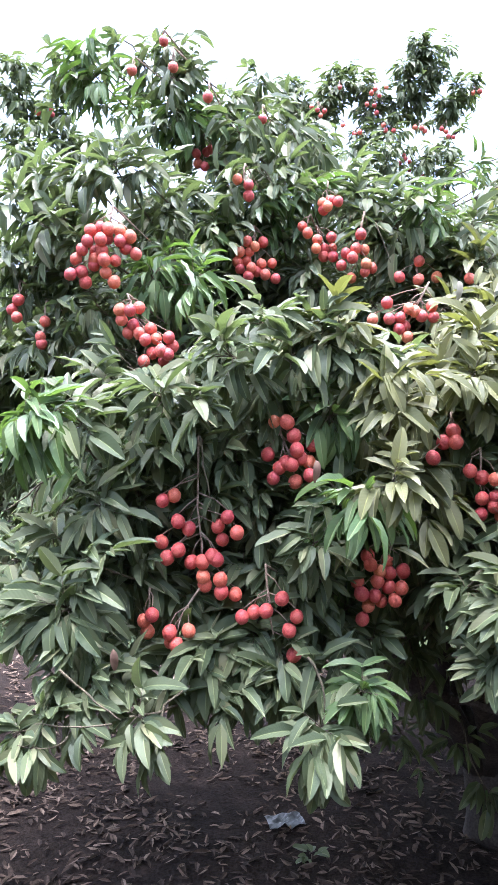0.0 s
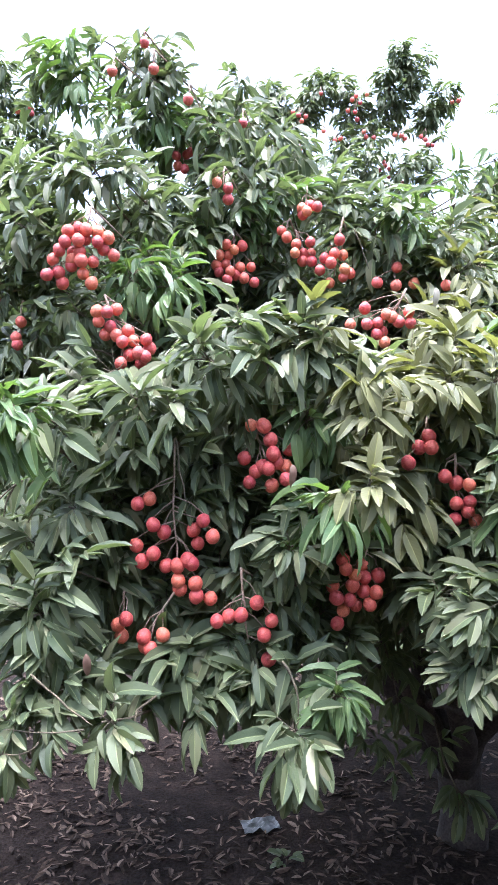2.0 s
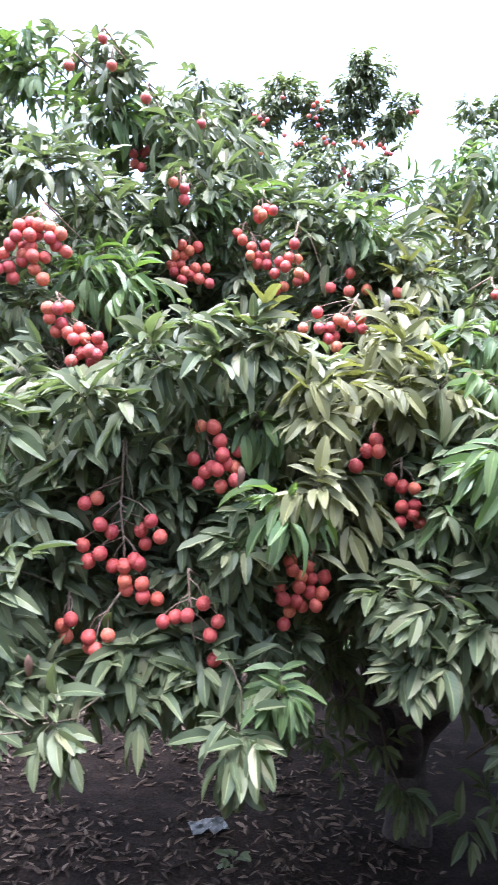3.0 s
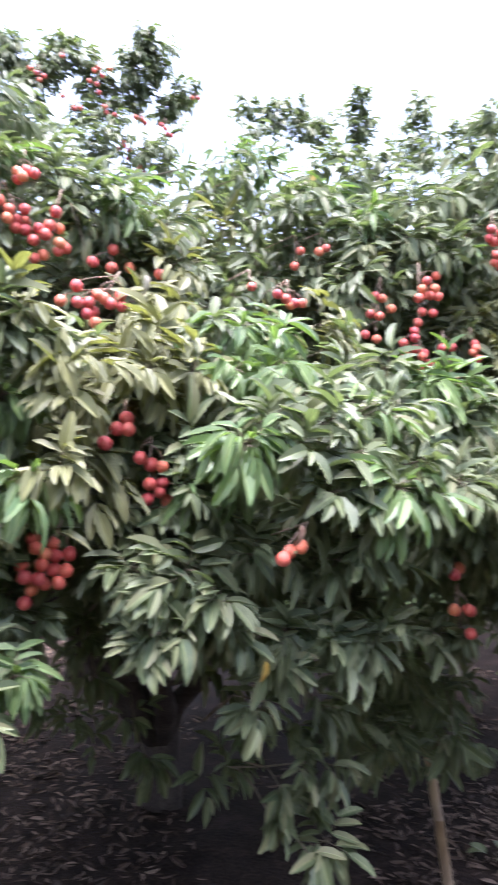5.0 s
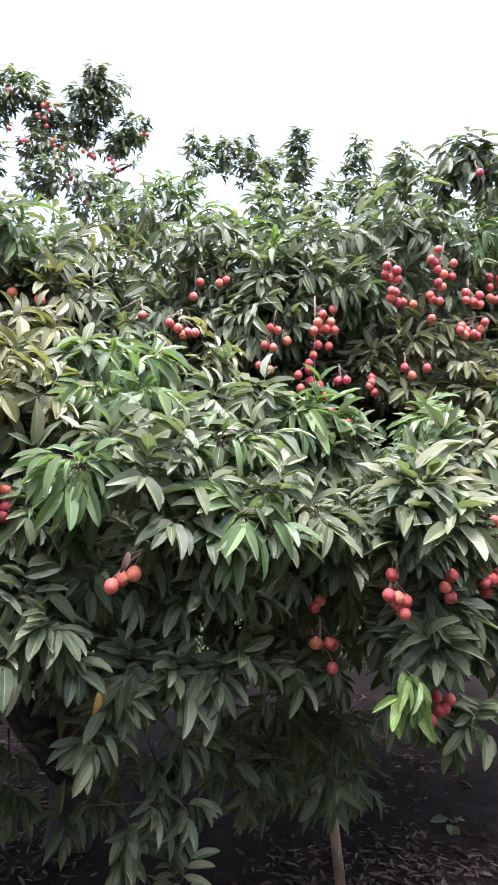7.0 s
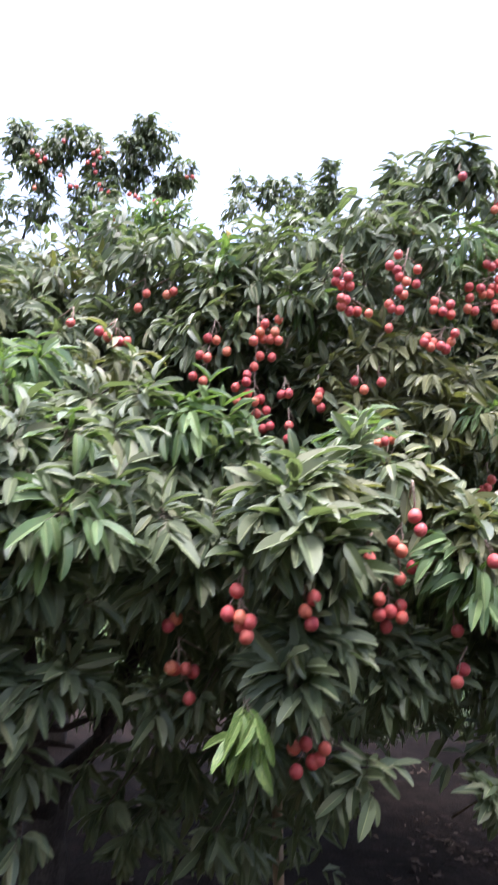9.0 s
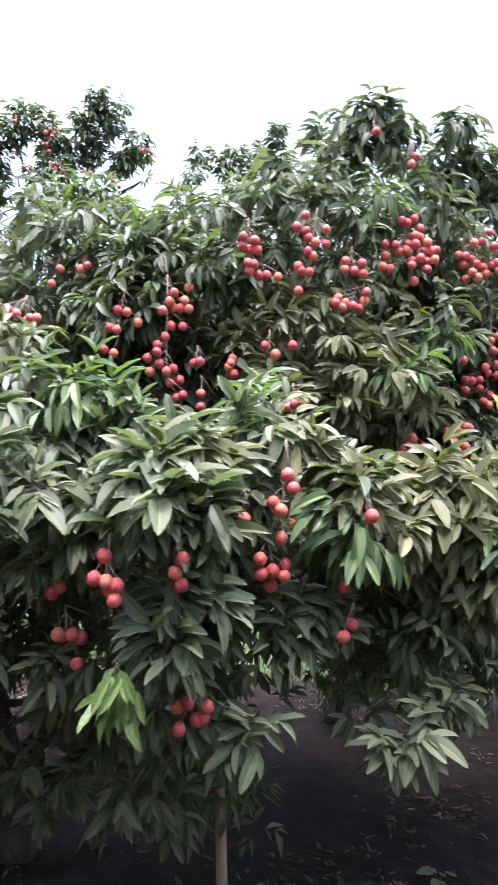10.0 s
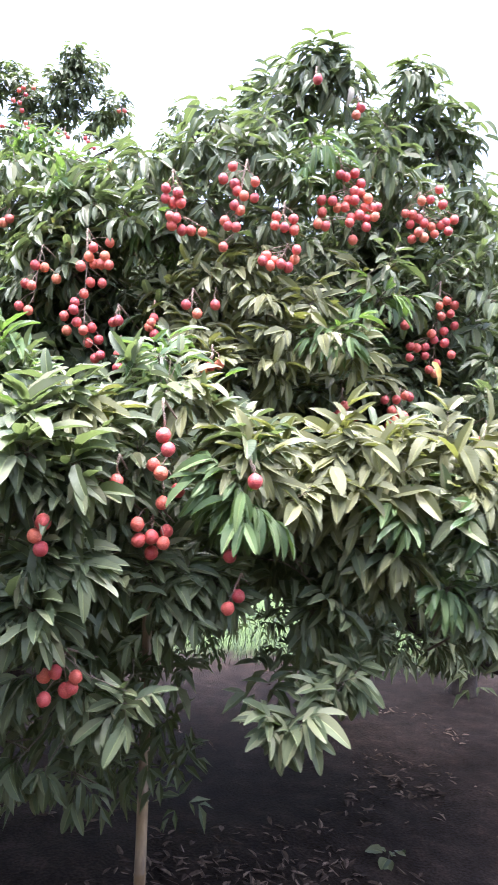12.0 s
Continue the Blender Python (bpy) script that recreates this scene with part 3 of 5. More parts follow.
def fruit_bunch(tree, top, fruits, scale=1.0):
    """A hanging bunch: forked stalks from the top, a fruit at each end; fruits in millimetres from the top."""
    top = Vector(top)
    pts = [top + Vector(f) / 1000 for f in fruits]
    low = sum(pts, Vector()) / len(pts)
    low.z = min(p.z for p in pts) + 0.035 if len(pts) > 2 else low.z
    inside = top - Vector(tree.outward(top)) * 0.16 + Vector((rng.uniform(-0.03, 0.03), 0, -0.05))
    main = wander(top, low + Vector((0, 0.012, 0.0)), 4, 0.006, rng)
    runs = [([inside, top.lerp(inside, 0.4), top], [0.0018, 0.0026, 0.0031], 6), (main, [0.0031, 0.0028, 0.0025, 0.0022, 0.0018], 6)]
    HANGING_STALKS.extend(tuple(a.lerp(b, 0.5)) for a, b in zip(main[1:], main[2:]))
    for p in pts:
        drop = min(max((top.z - p.z - 0.055) / max(top.z - low.z, 0.01), 0.1), 0.98) * 4
        node = main[int(drop)].lerp(main[int(drop) + 1], drop - int(drop))
        head = p + Vector((0, 0, 0.0165))
        elbow = node.lerp(head, 0.55) + Vector((rng.uniform(-0.006, 0.006), rng.uniform(0, 0.008), 0.006))
        runs.append(([node, elbow, head], [0.0017, 0.0014, 0.0013], 4))
        HANGING_STALKS.append(tuple(elbow))
    v, fc = tubes(runs)
    stalk = mesh_object("fruiting_stalk", v, fc, STALK, tree.ob, label="hanging bunch of %d red lychees on a pale stalk" % len(pts) if len(pts) > 1 else "single red lychee on a short stalk")
    for p in pts:
        fr = new("lychee", FRUIT_MESHES[rng.randrange(4)])
        fr.parent = stalk
        HANGING_FRUIT.append(tuple(p))
        k = scale * rng.uniform(0.93, 1.06)
        fr.matrix_basis = Matrix.LocRotScale(p, Euler((rng.uniform(-0.5, 0.5), rng.uniform(-0.5, 0.5), rng.uniform(0, 6.28))), (k, k, k))


def trunk_and_limbs(tree, height, girth, ends):
    f = tree.foot
    fork = f + Vector((rng.uniform(-0.04, 0.04), 0, height))
    stem = [f + Vector((0, 0, -0.1)), f + Vector((0, 0, 0.05)), f + Vector((0.01, 0, 0.14)), f.lerp(fork, 0.5), f.lerp(fork, 0.8), fork + Vector((0, 0, 0.03)), fork + Vector((0, 0, 0.12))]
    v, fc = tube(stem, [girth * g for g in (1.35, 1.16, 1.04, 0.96, 1.0, 0.9, 0.3)], 18)
    v = [p + Vector((p.x - f.x, p.y - f.y, 0)) * (0.28 * noise.noise(Vector((p.x * 9, p.y * 9, p.z * 4))) + 0.12 * noise.noise(p * 31)) for p in v]
    mesh_object("trunk", v, fc, BARK, tree.ob)
    for e in ends:
        run = wander(fork - Vector((0, 0, 0.10)), e, 6, 0.06, rng, 0.05)
        runs = [(run, [girth * g for g in (0.74, 0.60, 0.48, 0.38, 0.3, 0.22, 0.12)], 9)]
        for k in range(5):
            s = run[2 + k % 5]
            t2 = s + Vector((rng.uniform(-0.5, 0.5), rng.uniform(-0.6, 0.1), rng.uniform(0.0, 0.5)))
            runs.append((wander(s, t2, 4, 0.03, rng), [girth * g for g in (0.25, 0.2, 0.16, 0.12, 0.06)], 6))
        v, fc = tubes(runs)
        mesh_object("limb", v, fc, BARK, tree.ob)


trunk_and_limbs(TREE_A, 0.42, 0.105, [(0.35, 2.9, 1.9), (1.75, 3.1, 1.8), (-0.3, 3.4, 2.3), (0.9, 2.4, 2.0), (0.5, 3.9, 2.6)])
trunk_and_limbs(TREE_B, 0.55, 0.11, [(2.3, 2.7, 1.8), (3.9, 3.2, 2.1), (2.9, 2.7, 2.6), (2.0, 3.3, 1.9), (3.1, 4.1, 2.6)])
trunk_and_limbs(TREE_C, 0.7, 0.12, [(0.7, 5.3, 4.0), (1.3, 5.2, 4.4), (1.8, 5.5, 4.2), (0.3, 5.4, 3.8)])
trunk_and_limbs(TREE_D, 0.7, 0.12, [(2.4, 5.1, 4.2), (2.9, 4.6, 3.6), (3.9, 5.0, 3.6), (2.6, 4.2, 3.7)])
trunk_and_limbs(TREE_F, 0.6, 0.12, [(0.9, 0.3, 2.6), (-0.8, 0.5, 2.6), (0.2, -0.9, 2.4), (0.1, 0.3, 3.4)])
trunk_and_limbs(TREE_G, 0.6, 0.12, [(0.9, 0.3, 2.6), (-0.8, 0.5, 2.6), (0.2, -0.9, 2.4), (0.1, 0.3, 3.4)])
trunk_and_limbs(TREE_E, 0.7, 0.11, [(-1.6, 4.6, 3.2), (-1.0, 4.5, 3.2), (-2.4, 4.8, 3.2), (-1.2, 4.3, 2.6)])

# fruit first: the leaves grow round it
fruit_bunch(TREE_A, (-0.355, 1.831, 2.591), [(-56, -20, -76), (-31, -9, -64), (-8, -15, -70), (20, -6, -72), (49, -4, -88), (-62, -25, -108), (-26, -27, -104), (-17, 5, -89), (24, -17, -105), (-79, -17, -128), (-48, 13, -123), (-26, -7, -129), (35, 7, -117), (-98, -5, -150), (-49, 1, -148), (-18, -18, -157), (9, 1, -153), (63, 9, -132), (-83, -1, -184), (-51, 6, -164), (-18, 5, -185), (-109, -19, -197), (-75, 10, -210), (6, 3, -212)])
fruit_bunch(TREE_A, (-0.314, 1.837, 2.348), [(-15, -19, -51), (15, -30, -55), (33, 2, -39), (-12, -11, -76), (18, 0, -88), (3, 8, -108), (35, 1, -111), (65, 9, -97), (53, -10, -131), (80, 6, -124), (117, -9, -124), (124, 13, -144), (70, 11, -162), (98, -20, -163), (117, -18, -172), (51, -13, -190), (100, 17, -184)])
fruit_bunch(TREE_A, (-0.670, 2.001, 2.438), [(8, -33, -70), (-13, -23, -96), (5, -34, -121)])
fruit_bunch(TREE_A, (-0.591, 2.005, 2.376), [(7, -29, -70), (-5, -31, -117), (-1, -31, -138)])
fruit_bunch(TREE_A, (0.027, 2.166, 2.668), [(-22, -8, -55), (4, -7, -72), (29, 5, -54), (-45, -2, -88), (-15, 8, -85), (-53, 8, -119), (-24, 13, -113), (-45, 2, -143), (-8, -18, -146), (24, 8, -124), (59, 12, -121), (9, 12, -149), (37, -1, -163), (70, 6, -174), (-17, -15, -173)])
fruit_bunch(TREE_A, (0.210, 2.164, 2.703), [(-27, 1, -39), (-10, -8, -65)])
fruit_bunch(TREE_A, (0.228, 2.166, 2.667), [(2, -20, -54), (-2, -27, -86), (27, 5, -77), (53, 10, -73), (46, -28, -50), (25, 4, -101), (53, -11, -107)])
fruit_bunch(TREE_A, (0.379, 2.134, 2.699), [(-15, -23, -83), (-30, -15, -125), (-59, 5, -134), (0, 8, -122), (-42, -22, -158), (-74, 2, -174), (2, -21, -178), (23, 6, -182), (-1, -8, -199), (-41, 15, -211), (-67, 20, -224)])
fruit_bunch(TREE_A, (0.267, 2.177, 2.820), [(-20, -30, -87), (10, -11, -70), (30, -38, -86), (-5, -46, -105), (-16, -25, -107)])
fruit_bunch(TREE_A, (-0.001, 2.113, 2.849), [(-23, -39, -70), (12, -31, -85), (12, -20, -115)])
fruit_bunch(TREE_A, (0.538, 2.133, 2.560), [(10, -9, -27), (-55, -23, -82), (3, -27, -92), (68, 5, -73)])
fruit_bunch(TREE_A, (0.685, 2.088, 2.526), [(0, -30, -70)])
fruit_bunch(TREE_A, (0.543, 1.983, 2.422), [(-164, 11, -108), (-122, 5, -60), (-119, -12, -112), (-61, -11, -82), (-44, -8, -89), (6, -4, -73), (-86, -4, -106), (-24, -6, -102), (11, -3, -105), (-68, 12, -128), (-90, -5, -140), (-66, -6, -164)])
fruit_bunch(TREE_A, (0.098, 1.633, 1.979), [(-11, -6, -3), (17, -25, -6), (33, -20, -38), (-28, 10, -80), (14, -7, -101), (-1, -5, -112), (28, -27, -106), (49, -12, -90), (69, -5, -98), (39, -29, -71), (-15, -1, -137), (37, 0, -145), (70, -24, -130), (77, -6, -58)])
fruit_bunch(TREE_A, (-0.093, 1.616, 1.938), [(-83, -6, -149), (-57, 2, -137), (-46, -7, -197), (-22, 8, -215), (46, 9, -209), (70, -21, -186), (92, -17, -222), (-86, 9, -246), (56, 20, -241), (-44, -7, -263), (-72, 3, -282), (-16, 9, -292), (11, -2, -291), (34, -1, -278), (45, -3, -285), (13, 2, -325), (16, 13, -345), (53, 0, -331), (55, 5, -361), (87, 22, -368)])
fruit_bunch(TREE_A, (-0.208, 1.640, 1.585), [(11, -30, -59), (-12, -7, -77), (-4, 2, -104)])
fruit_bunch(TREE_A, (-0.086, 1.620, 1.589), [(-69, -16, -101), (-25, -19, -96), (-69, 6, -127), (-53, -16, -129)])
fruit_bunch(TREE_A, (0.065, 1.616, 1.642), [(37, -22, -74), (-54, -9, -119), (-27, 1, -109), (1, -24, -102), (71, -14, -116), (54, -11, -148), (66, 13, -208)])
fruit_bunch(TREE_A, (0.378, 1.679, 1.745), [(-69, -12, -86), (-20, 6, -99), (-64, -21, -106), (-41, -13, -123), (-15, 0, -128), (19, 9, -125), (-93, -7, -148), (-47, -16, -146), (-85, -18, -175), (-18, -3, -161), (-53, -15, -180), (-65, 12, -209), (-35, 12, -196), (-6, -14, -191), (10, -13, -162), (-79, 14, -241)])
fruit_bunch(TREE_A, (0.515, 1.671, 2.004), [(2, -6, -46), (-20, 2, -73), (5, -16, -74), (-52, -22, -112)])
fruit_bunch(TREE_A, (0.584, 1.677, 1.917), [(-31, -19, -56), (3, 2, -72), (28, -19, -76), (-2, -13, -121), (31, -10, -117), (-4, -7, -159), (27, -9, -140), (53, 13, -164)])
fruit_bunch(TREE_A, (-0.385, 2.229, 3.288), [(0, -30, -70)])
fruit_bunch(TREE_A, (-0.245, 2.190, 3.292), [(0, 0, -70)])
fruit_bunch(TREE_A, (-0.283, 2.222, 3.376), [(0, 0, -40)])
fruit_bunch(TREE_A, (-0.119, 2.119, 3.126), [(0, -30, -70)])
fruit_bunch(TREE_A, (-0.156, 2.367, 3.087), [(11, -20, -79), (-23, -41, -94), (24, -22, -70), (-20, -20, -120), (8, -46, -144)])
fruit_bunch(TREE_A, (0.054, 2.360, 3.189), [(0, -30, -70)])
fruit_bunch(TREE_A, (1.281, 2.311, 2.772), [(12, -29, -70), (-12, -31, -134)])
fruit_bunch(TREE_A, (1.380, 2.294, 2.792), [(-11, -25, -84), (11, -35, -70)])
fruit_bunch(TREE_A, (1.044, 2.187, 2.564), [(0, -30, -70)])
fruit_bunch(TREE_A, (1.199, 2.191, 2.551), [(-55, -38, -70), (-23, -43, -85), (22, -22, -89), (45, -34, -88), (11, -13, -96)])
fruit_bunch(TREE_A, (0.903, 1.415, 1.722), [(-74, -28, -82), (-42, 6, -69), (-18, -3, -57)])
fruit_bunch(TREE_B, (1.540, 2.101, 2.589), [(-17, 7, -74), (14, 6, -77), (58, 9, -110), (-40, -2, -145), (-15, -24, -155), (-53, 10, -222), (-18, -12, -238)])
fruit_bunch(TREE_B, (1.684, 2.067, 2.657), [(28, -18, -70), (80, -6, -39), (17, -7, -100), (69, -12, -91), (35, 11, -116), (58, -2, -118), (85, -13, -120), (-6, -15, -140), (30, 12, -182), (70, -3, -184), (13, 12, -225), (-13, -3, -263), (-13, -7, -290), (0, 9, -327), (-30, 23, -357), (26, -3, -355), (51, 20, -337), (44, 29, -388), (78, 23, -374), (-44, 20, -309), (90, -5, -433), (73, 21, -441)])
fruit_bunch(TREE_B, (1.814, 2.082, 2.415), [(-9, -14, -70), (9, -46, -70)])
fruit_bunch(TREE_B, (1.835, 2.064, 2.300), [(-1, -32, -70), (1, -28, -116)])
fruit_bunch(TREE_B, (1.936, 2.065, 2.441), [(-10, -31, -104), (-4, -36, -90), (11, -31, -128), (3, -23, -70)])
fruit_bunch(TREE_B, (2.058, 2.000, 2.482), [(-20, -32, -70), (20, -28, -94)])
fruit_bunch(TREE_B, (2.134, 1.983, 2.491), [(0, -30, -70)])
fruit_bunch(TREE_B, (2.194, 1.946, 2.943), [(-78, -23, -96), (-51, -29, -50), (-33, 10, -90), (-24, 7, -115), (31, -25, -88), (0, -6, -134), (35, -13, -139), (-30, -10, -175), (-8, -8, -189), (-56, 7, -227), (-45, 5, -243), (-17, -3, -247), (-54, -5, -324)])
fruit_bunch(TREE_B, (1.947, 1.971, 2.873), [(-16, -16, -79), (25, -24, -91), (-14, -5, -109), (13, 2, -117), (39, -12, -119), (7, -20, -174), (27, -16, -176), (16, -6, -198), (52, 4, -206), (83, 10, -199), (121, -6, -204)])
fruit_bunch(TREE_B, (2.343, 1.968, 2.829), [(-29, -21, -70), (-33, -26, -104), (28, -36, -75), (-1, -36, -110), (35, -31, -111)])
fruit_bunch(TREE_B, (2.361, 1.945, 2.670), [(-72, -3, -57), (-84, -13, -80), (-44, -2, -69), (-56, -10, -92), (-21, -19, -83), (7, -7, -87), (28, -3, -54), (26, -30, -29)])
fruit_bunch(TREE_B, (2.530, 1.989, 3.053), [(8, -12, -84), (31, -12, -89), (67, 4, -61), (94, 9, -93), (66, -11, -136), (95, 10, -127), (50, 8, -163), (68, -13, -170), (120, -6, -152), (-14, -17, -189), (-47, 10, -181), (40, 5, -193), (15, 14, -197), (114, 9, -180), (141, 4, -178), (163, 6, -170), (67, 4, -229), (90, -15, -223), (124, 4, -223), (146, -19, -221), (-59, -10, -279), (-41, 12, -224), (-32, -13, -284), (119, -13, -262), (56, -13, -256), (84, 21, -302)])
fruit_bunch(TREE_B, (2.887, 2.072, 3.012), [(64, -28, 8), (-5, -31, -50), (44, 0, -22), (82, -27, -47), (-52, 5, -93), (-24, -1, -96), (4, 6, -103), (-26, 12, -128), (23, -3, -121), (58, 6, -126), (-6, -22, -170), (96, 4, -114), (109, -7, -105), (147, 0, -85), (115, -21, -145), (72, 6, -152), (-14, 15, -184), (19, -20, -186)])
fruit_bunch(TREE_B, (3.039, 2.163, 2.713), [(23, -16, -81), (-3, -5, -102), (66, 4, -86), (41, -16, -131), (2, -18, -147), (-30, -10, -219), (27, 3, -197), (72, 7, -168), (-110, 0, -278), (-84, -1, -280), (-49, 0, -272), (-15, -4, -239), (30, -1, -245), (-115, -9, -324), (-45, 6, -304), (16, 26, -322), (-25, 6, -358), (8, 20, -366), (58, -8, -290)])
fruit_bunch(TREE_B, (2.862, 2.101, 2.556), [(0, -30, -70)])
fruit_bunch(TREE_B, (2.870, 2.095, 2.253), [(-58, -1, -53), (-14, -5, -46), (17, -12, -29), (33, -13, -32), (-29, -3, -90), (5, 8, -97), (12, -22, -107), (-22, -22, -129), (-31, 5, -143), (19, 11, -139)])
fruit_bunch(TREE_B, (2.632, 2.048, 2.216), [(1, -30, -70), (-14, -31, -102), (-30, -19, -112), (43, -41, -101)])
fruit_bunch(TREE_B, (2.132, 1.907, 2.274), [(-3, -33, -79), (24, -37, -70), (-21, -20, -88)])
fruit_bunch(TREE_B, (1.448, 1.546, 1.639), [(0, -19, -49), (-17, -21, -67)])
fruit_bunch(TREE_B, (1.464, 1.553, 1.543), [(-10, -2, -74), (4, 9, -79), (26, -18, -71), (48, -1, -80), (45, -9, -143)])
fruit_bunch(TREE_B, (1.876, 1.356, 1.851), [(0, 4, -62)])
fruit_bunch(TREE_B, (1.962, 1.331, 1.990), [(9, -6, -87), (22, -16, -119)])
fruit_bunch(TREE_B, (1.988, 1.428, 1.891), [(-29, -23, -53), (-10, -29, -72), (37, -8, -109), (2, -10, -142)])
fruit_bunch(TREE_B, (1.976, 1.438, 1.750), [(-40, -24, -57), (-3, -15, -85), (-33, -16, -95), (33, 1, -68), (26, -23, -97), (2, 13, -125)])
fruit_bunch(TREE_B, (1.709, 1.331, 1.711), [(20, -14, -27), (4, -7, -59), (21, -10, -86)])
fruit_bunch(TREE_B, (1.568, 1.366, 1.676), [(0, -30, -70)])
fruit_bunch(TREE_B, (1.805, 1.443, 1.389), [(-46, 2, -65), (-21, -9, -53), (27, -12, -61), (19, 0, -89), (7, 6, -97), (-39, -11, -115)])
fruit_bunch(TREE_B, (2.170, 1.461, 1.703), [(0, -30, -70)])
fruit_bunch(TREE_B, (2.204, 1.439, 1.592), [(-1, 7, -56), (-28, -10, -86)])
fruit_bunch(TREE_B, (2.183, 1.345, 1.870), [(12, -22, -52)])
fruit_bunch(TREE_B, (2.435, 2.044, 3.404), [(0, -30, -70)])
fruit_bunch(TREE_B, (2.607, 2.067, 3.346), [(8, -30, -70), (-8, -30, -103)])
fruit_bunch(TREE_B, (1.556, 1.330, 1.734), [(-6, 7, -53), (-24, -6, -104), (2, -12, -109), (26, -10, -117), (24, -9, -149)])
fruit_bunch(TREE_C, (0.611, 4.801, 4.813), [(0, -30, -70)])
fruit_bunch(TREE_C, (0.872, 4.803, 4.803), [(-30, -24, -100), (-1, -24, -70), (24, -45, -135), (-62, -18, -182), (-12, -38, -203), (74, -43, -70), (7, -18, -247)])
fruit_bunch(TREE_C, (0.454, 4.798, 4.657), [(-51, -41, -70), (-10, -40, -91), (46, -10, -83), (15, -29, -128)])
fruit_bunch(TREE_C, (0.630, 4.807, 4.529), [(0, -30, -70)])
fruit_bunch(TREE_C, (0.735, 4.821, 4.482), [(-21, -31, -84), (21, -29, -70)])
fruit_bunch(TREE_C, (0.955, 4.805, 4.519), [(-32, -42, -70), (-13, -26, -100), (45, -22, -102)])
fruit_bunch(TREE_C, (1.196, 4.812, 4.511), [(-40, -28, -70), (6, -39, -80), (34, -23, -93)])
fruit_bunch(TREE_C, (1.390, 4.817, 4.511), [(-37, -15, -70), (-10, -35, -103), (8, -27, -136), (40, -43, -150)])
fruit_bunch(TREE_C, (1.088, 4.834, 4.307), [(-16, -45, -70), (-41, -26, -124), (-5, -49, -102), (31, -18, -108), (31, -13, -169)])
fruit_bunch(TREE_C, (1.219, 4.838, 4.147), [(-5, -45, -70), (-17, -11, -79), (22, -34, -81)])
fruit_bunch(TREE_C, (0.459, 4.833, 4.396), [(0, -30, -70)])
fruit_bunch(TREE_C, (1.600, 4.797, 4.764), [(-22, -21, -71), (22, -39, -70)])
fruit_bunch(TREE_E, (-1.221, 3.845, 4.112), [(-52, -27, -92), (-8, -28, -83), (23, -23, -70), (37, -42, -115)])
fruit_bunch(TREE_B, (3.214, 2.083, 2.181), [(-2, -33, -70), (38, -22, -118), (-36, -35, -99)])

# ---- bare twigs and single discoloured leaves ----
def bare_twig(tree, points, thick=0.0035):
    a, b, c = (Vector(p) for p in points)
    bend, n = b * 2 - (a + c) / 2, 9
    run = [a.lerp(bend, i / n).lerp(bend.lerp(c, i / n), i / n) for i in range(n + 1)]
    run = [p + noise.noise_vector(p * 25) * 0.006 for p in run]
    v, fc = tube(run, [thick * (1 - 0.5 * i / n) * (1.35 if i % 3 == 1 else 1.0) for i in range(n + 1)], 6)
    mesh_object("twig", v, fc, TWIG, tree.ob)
    HANGING_STALKS.extend(tuple(Vector(a).lerp(Vector(b), k)) for a, b in zip(points, points[1:]) for k in (0.25, 0.75))


def plain_leaf(name, low, high):
    m, n, l, bsdf = node_material(name)
    ns = noise_node(n, l, 45.0)
    r = ramp(n, [(0.35, low), (0.65, high)])
    l.new(ns.outputs["Fac"], r.inputs[0])
    l.new(r.outputs[0], bsdf.inputs["Base Color"])
    bsdf.inputs["Roughness"].default_value = 0.5
    return m


YELLOWED = plain_leaf("yellowed_leaf", (0.42, 0.26, 0.04), (0.52, 0.38, 0.09))
WITHERED = plain_leaf("withered_leaf", (0.17, 0.095, 0.065), (0.30, 0.19, 0.13))
BLEACHED = plain_leaf("bleached_leaf", (0.33, 0.29, 0.20), (0.46, 0.41, 0.30))


def odd_leaf(tree, at, way, length, material, label):
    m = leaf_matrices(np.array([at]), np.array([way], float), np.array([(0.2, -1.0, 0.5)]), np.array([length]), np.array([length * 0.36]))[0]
    v = FRESH.shapes[5] @ m[:3, :3].T + m[:3, 3]
    ob = mesh_object("leaf", v, FRESH.faces.tolist(), material, tree.ob, label=label)
    ob.data.uv_layers.new(name="UVMap")
    HANGING_FRUIT.append(tuple(m[:3, 3] + m[:3, 1] * 0.5))


bare_twig(TREE_A, [(-0.355, 1.429, 1.450), (-0.286, 1.434, 1.388), (-0.228, 1.436, 1.349)], 0.0025)
bare_twig(TREE_A, [(-0.245, 1.437, 1.339), (-0.326, 1.437, 1.333), (-0.407, 1.437, 1.337)], 0.0019)
bare_twig(TREE_A, [(-0.335, 1.428, 1.317), (-0.369, 1.430, 1.293), (-0.438, 1.430, 1.296)], 0.0019)
bare_twig(TREE_A, [(0.154, 1.488, 1.463), (0.186, 1.493, 1.404), (0.191, 1.496, 1.350)], 0.0028)
bare_twig(TREE_A, [(-0.482, 1.722, 1.845), (-0.540, 1.726, 1.795), (-0.593, 1.728, 1.760)], 0.0025)
bare_twig(TREE_A, [(-0.501, 1.724, 1.824), (-0.525, 1.728, 1.760), (-0.530, 1.733, 1.696)], 0.0025)
bare_twig(TREE_A, [(-0.426, 1.706, 1.796), (-0.462, 1.711, 1.726), (-0.455, 1.716, 1.656)], 0.0019)
bare_twig(TREE_B, [(1.793, 1.393, 1.396), (1.842, 1.396, 1.355), (1.954, 1.399, 1.310)], 0.0020)
bare_twig(TREE_B, [(2.426, 1.561, 1.575), (2.341, 1.558, 1.615), (2.267, 1.557, 1.623)], 0.0022)
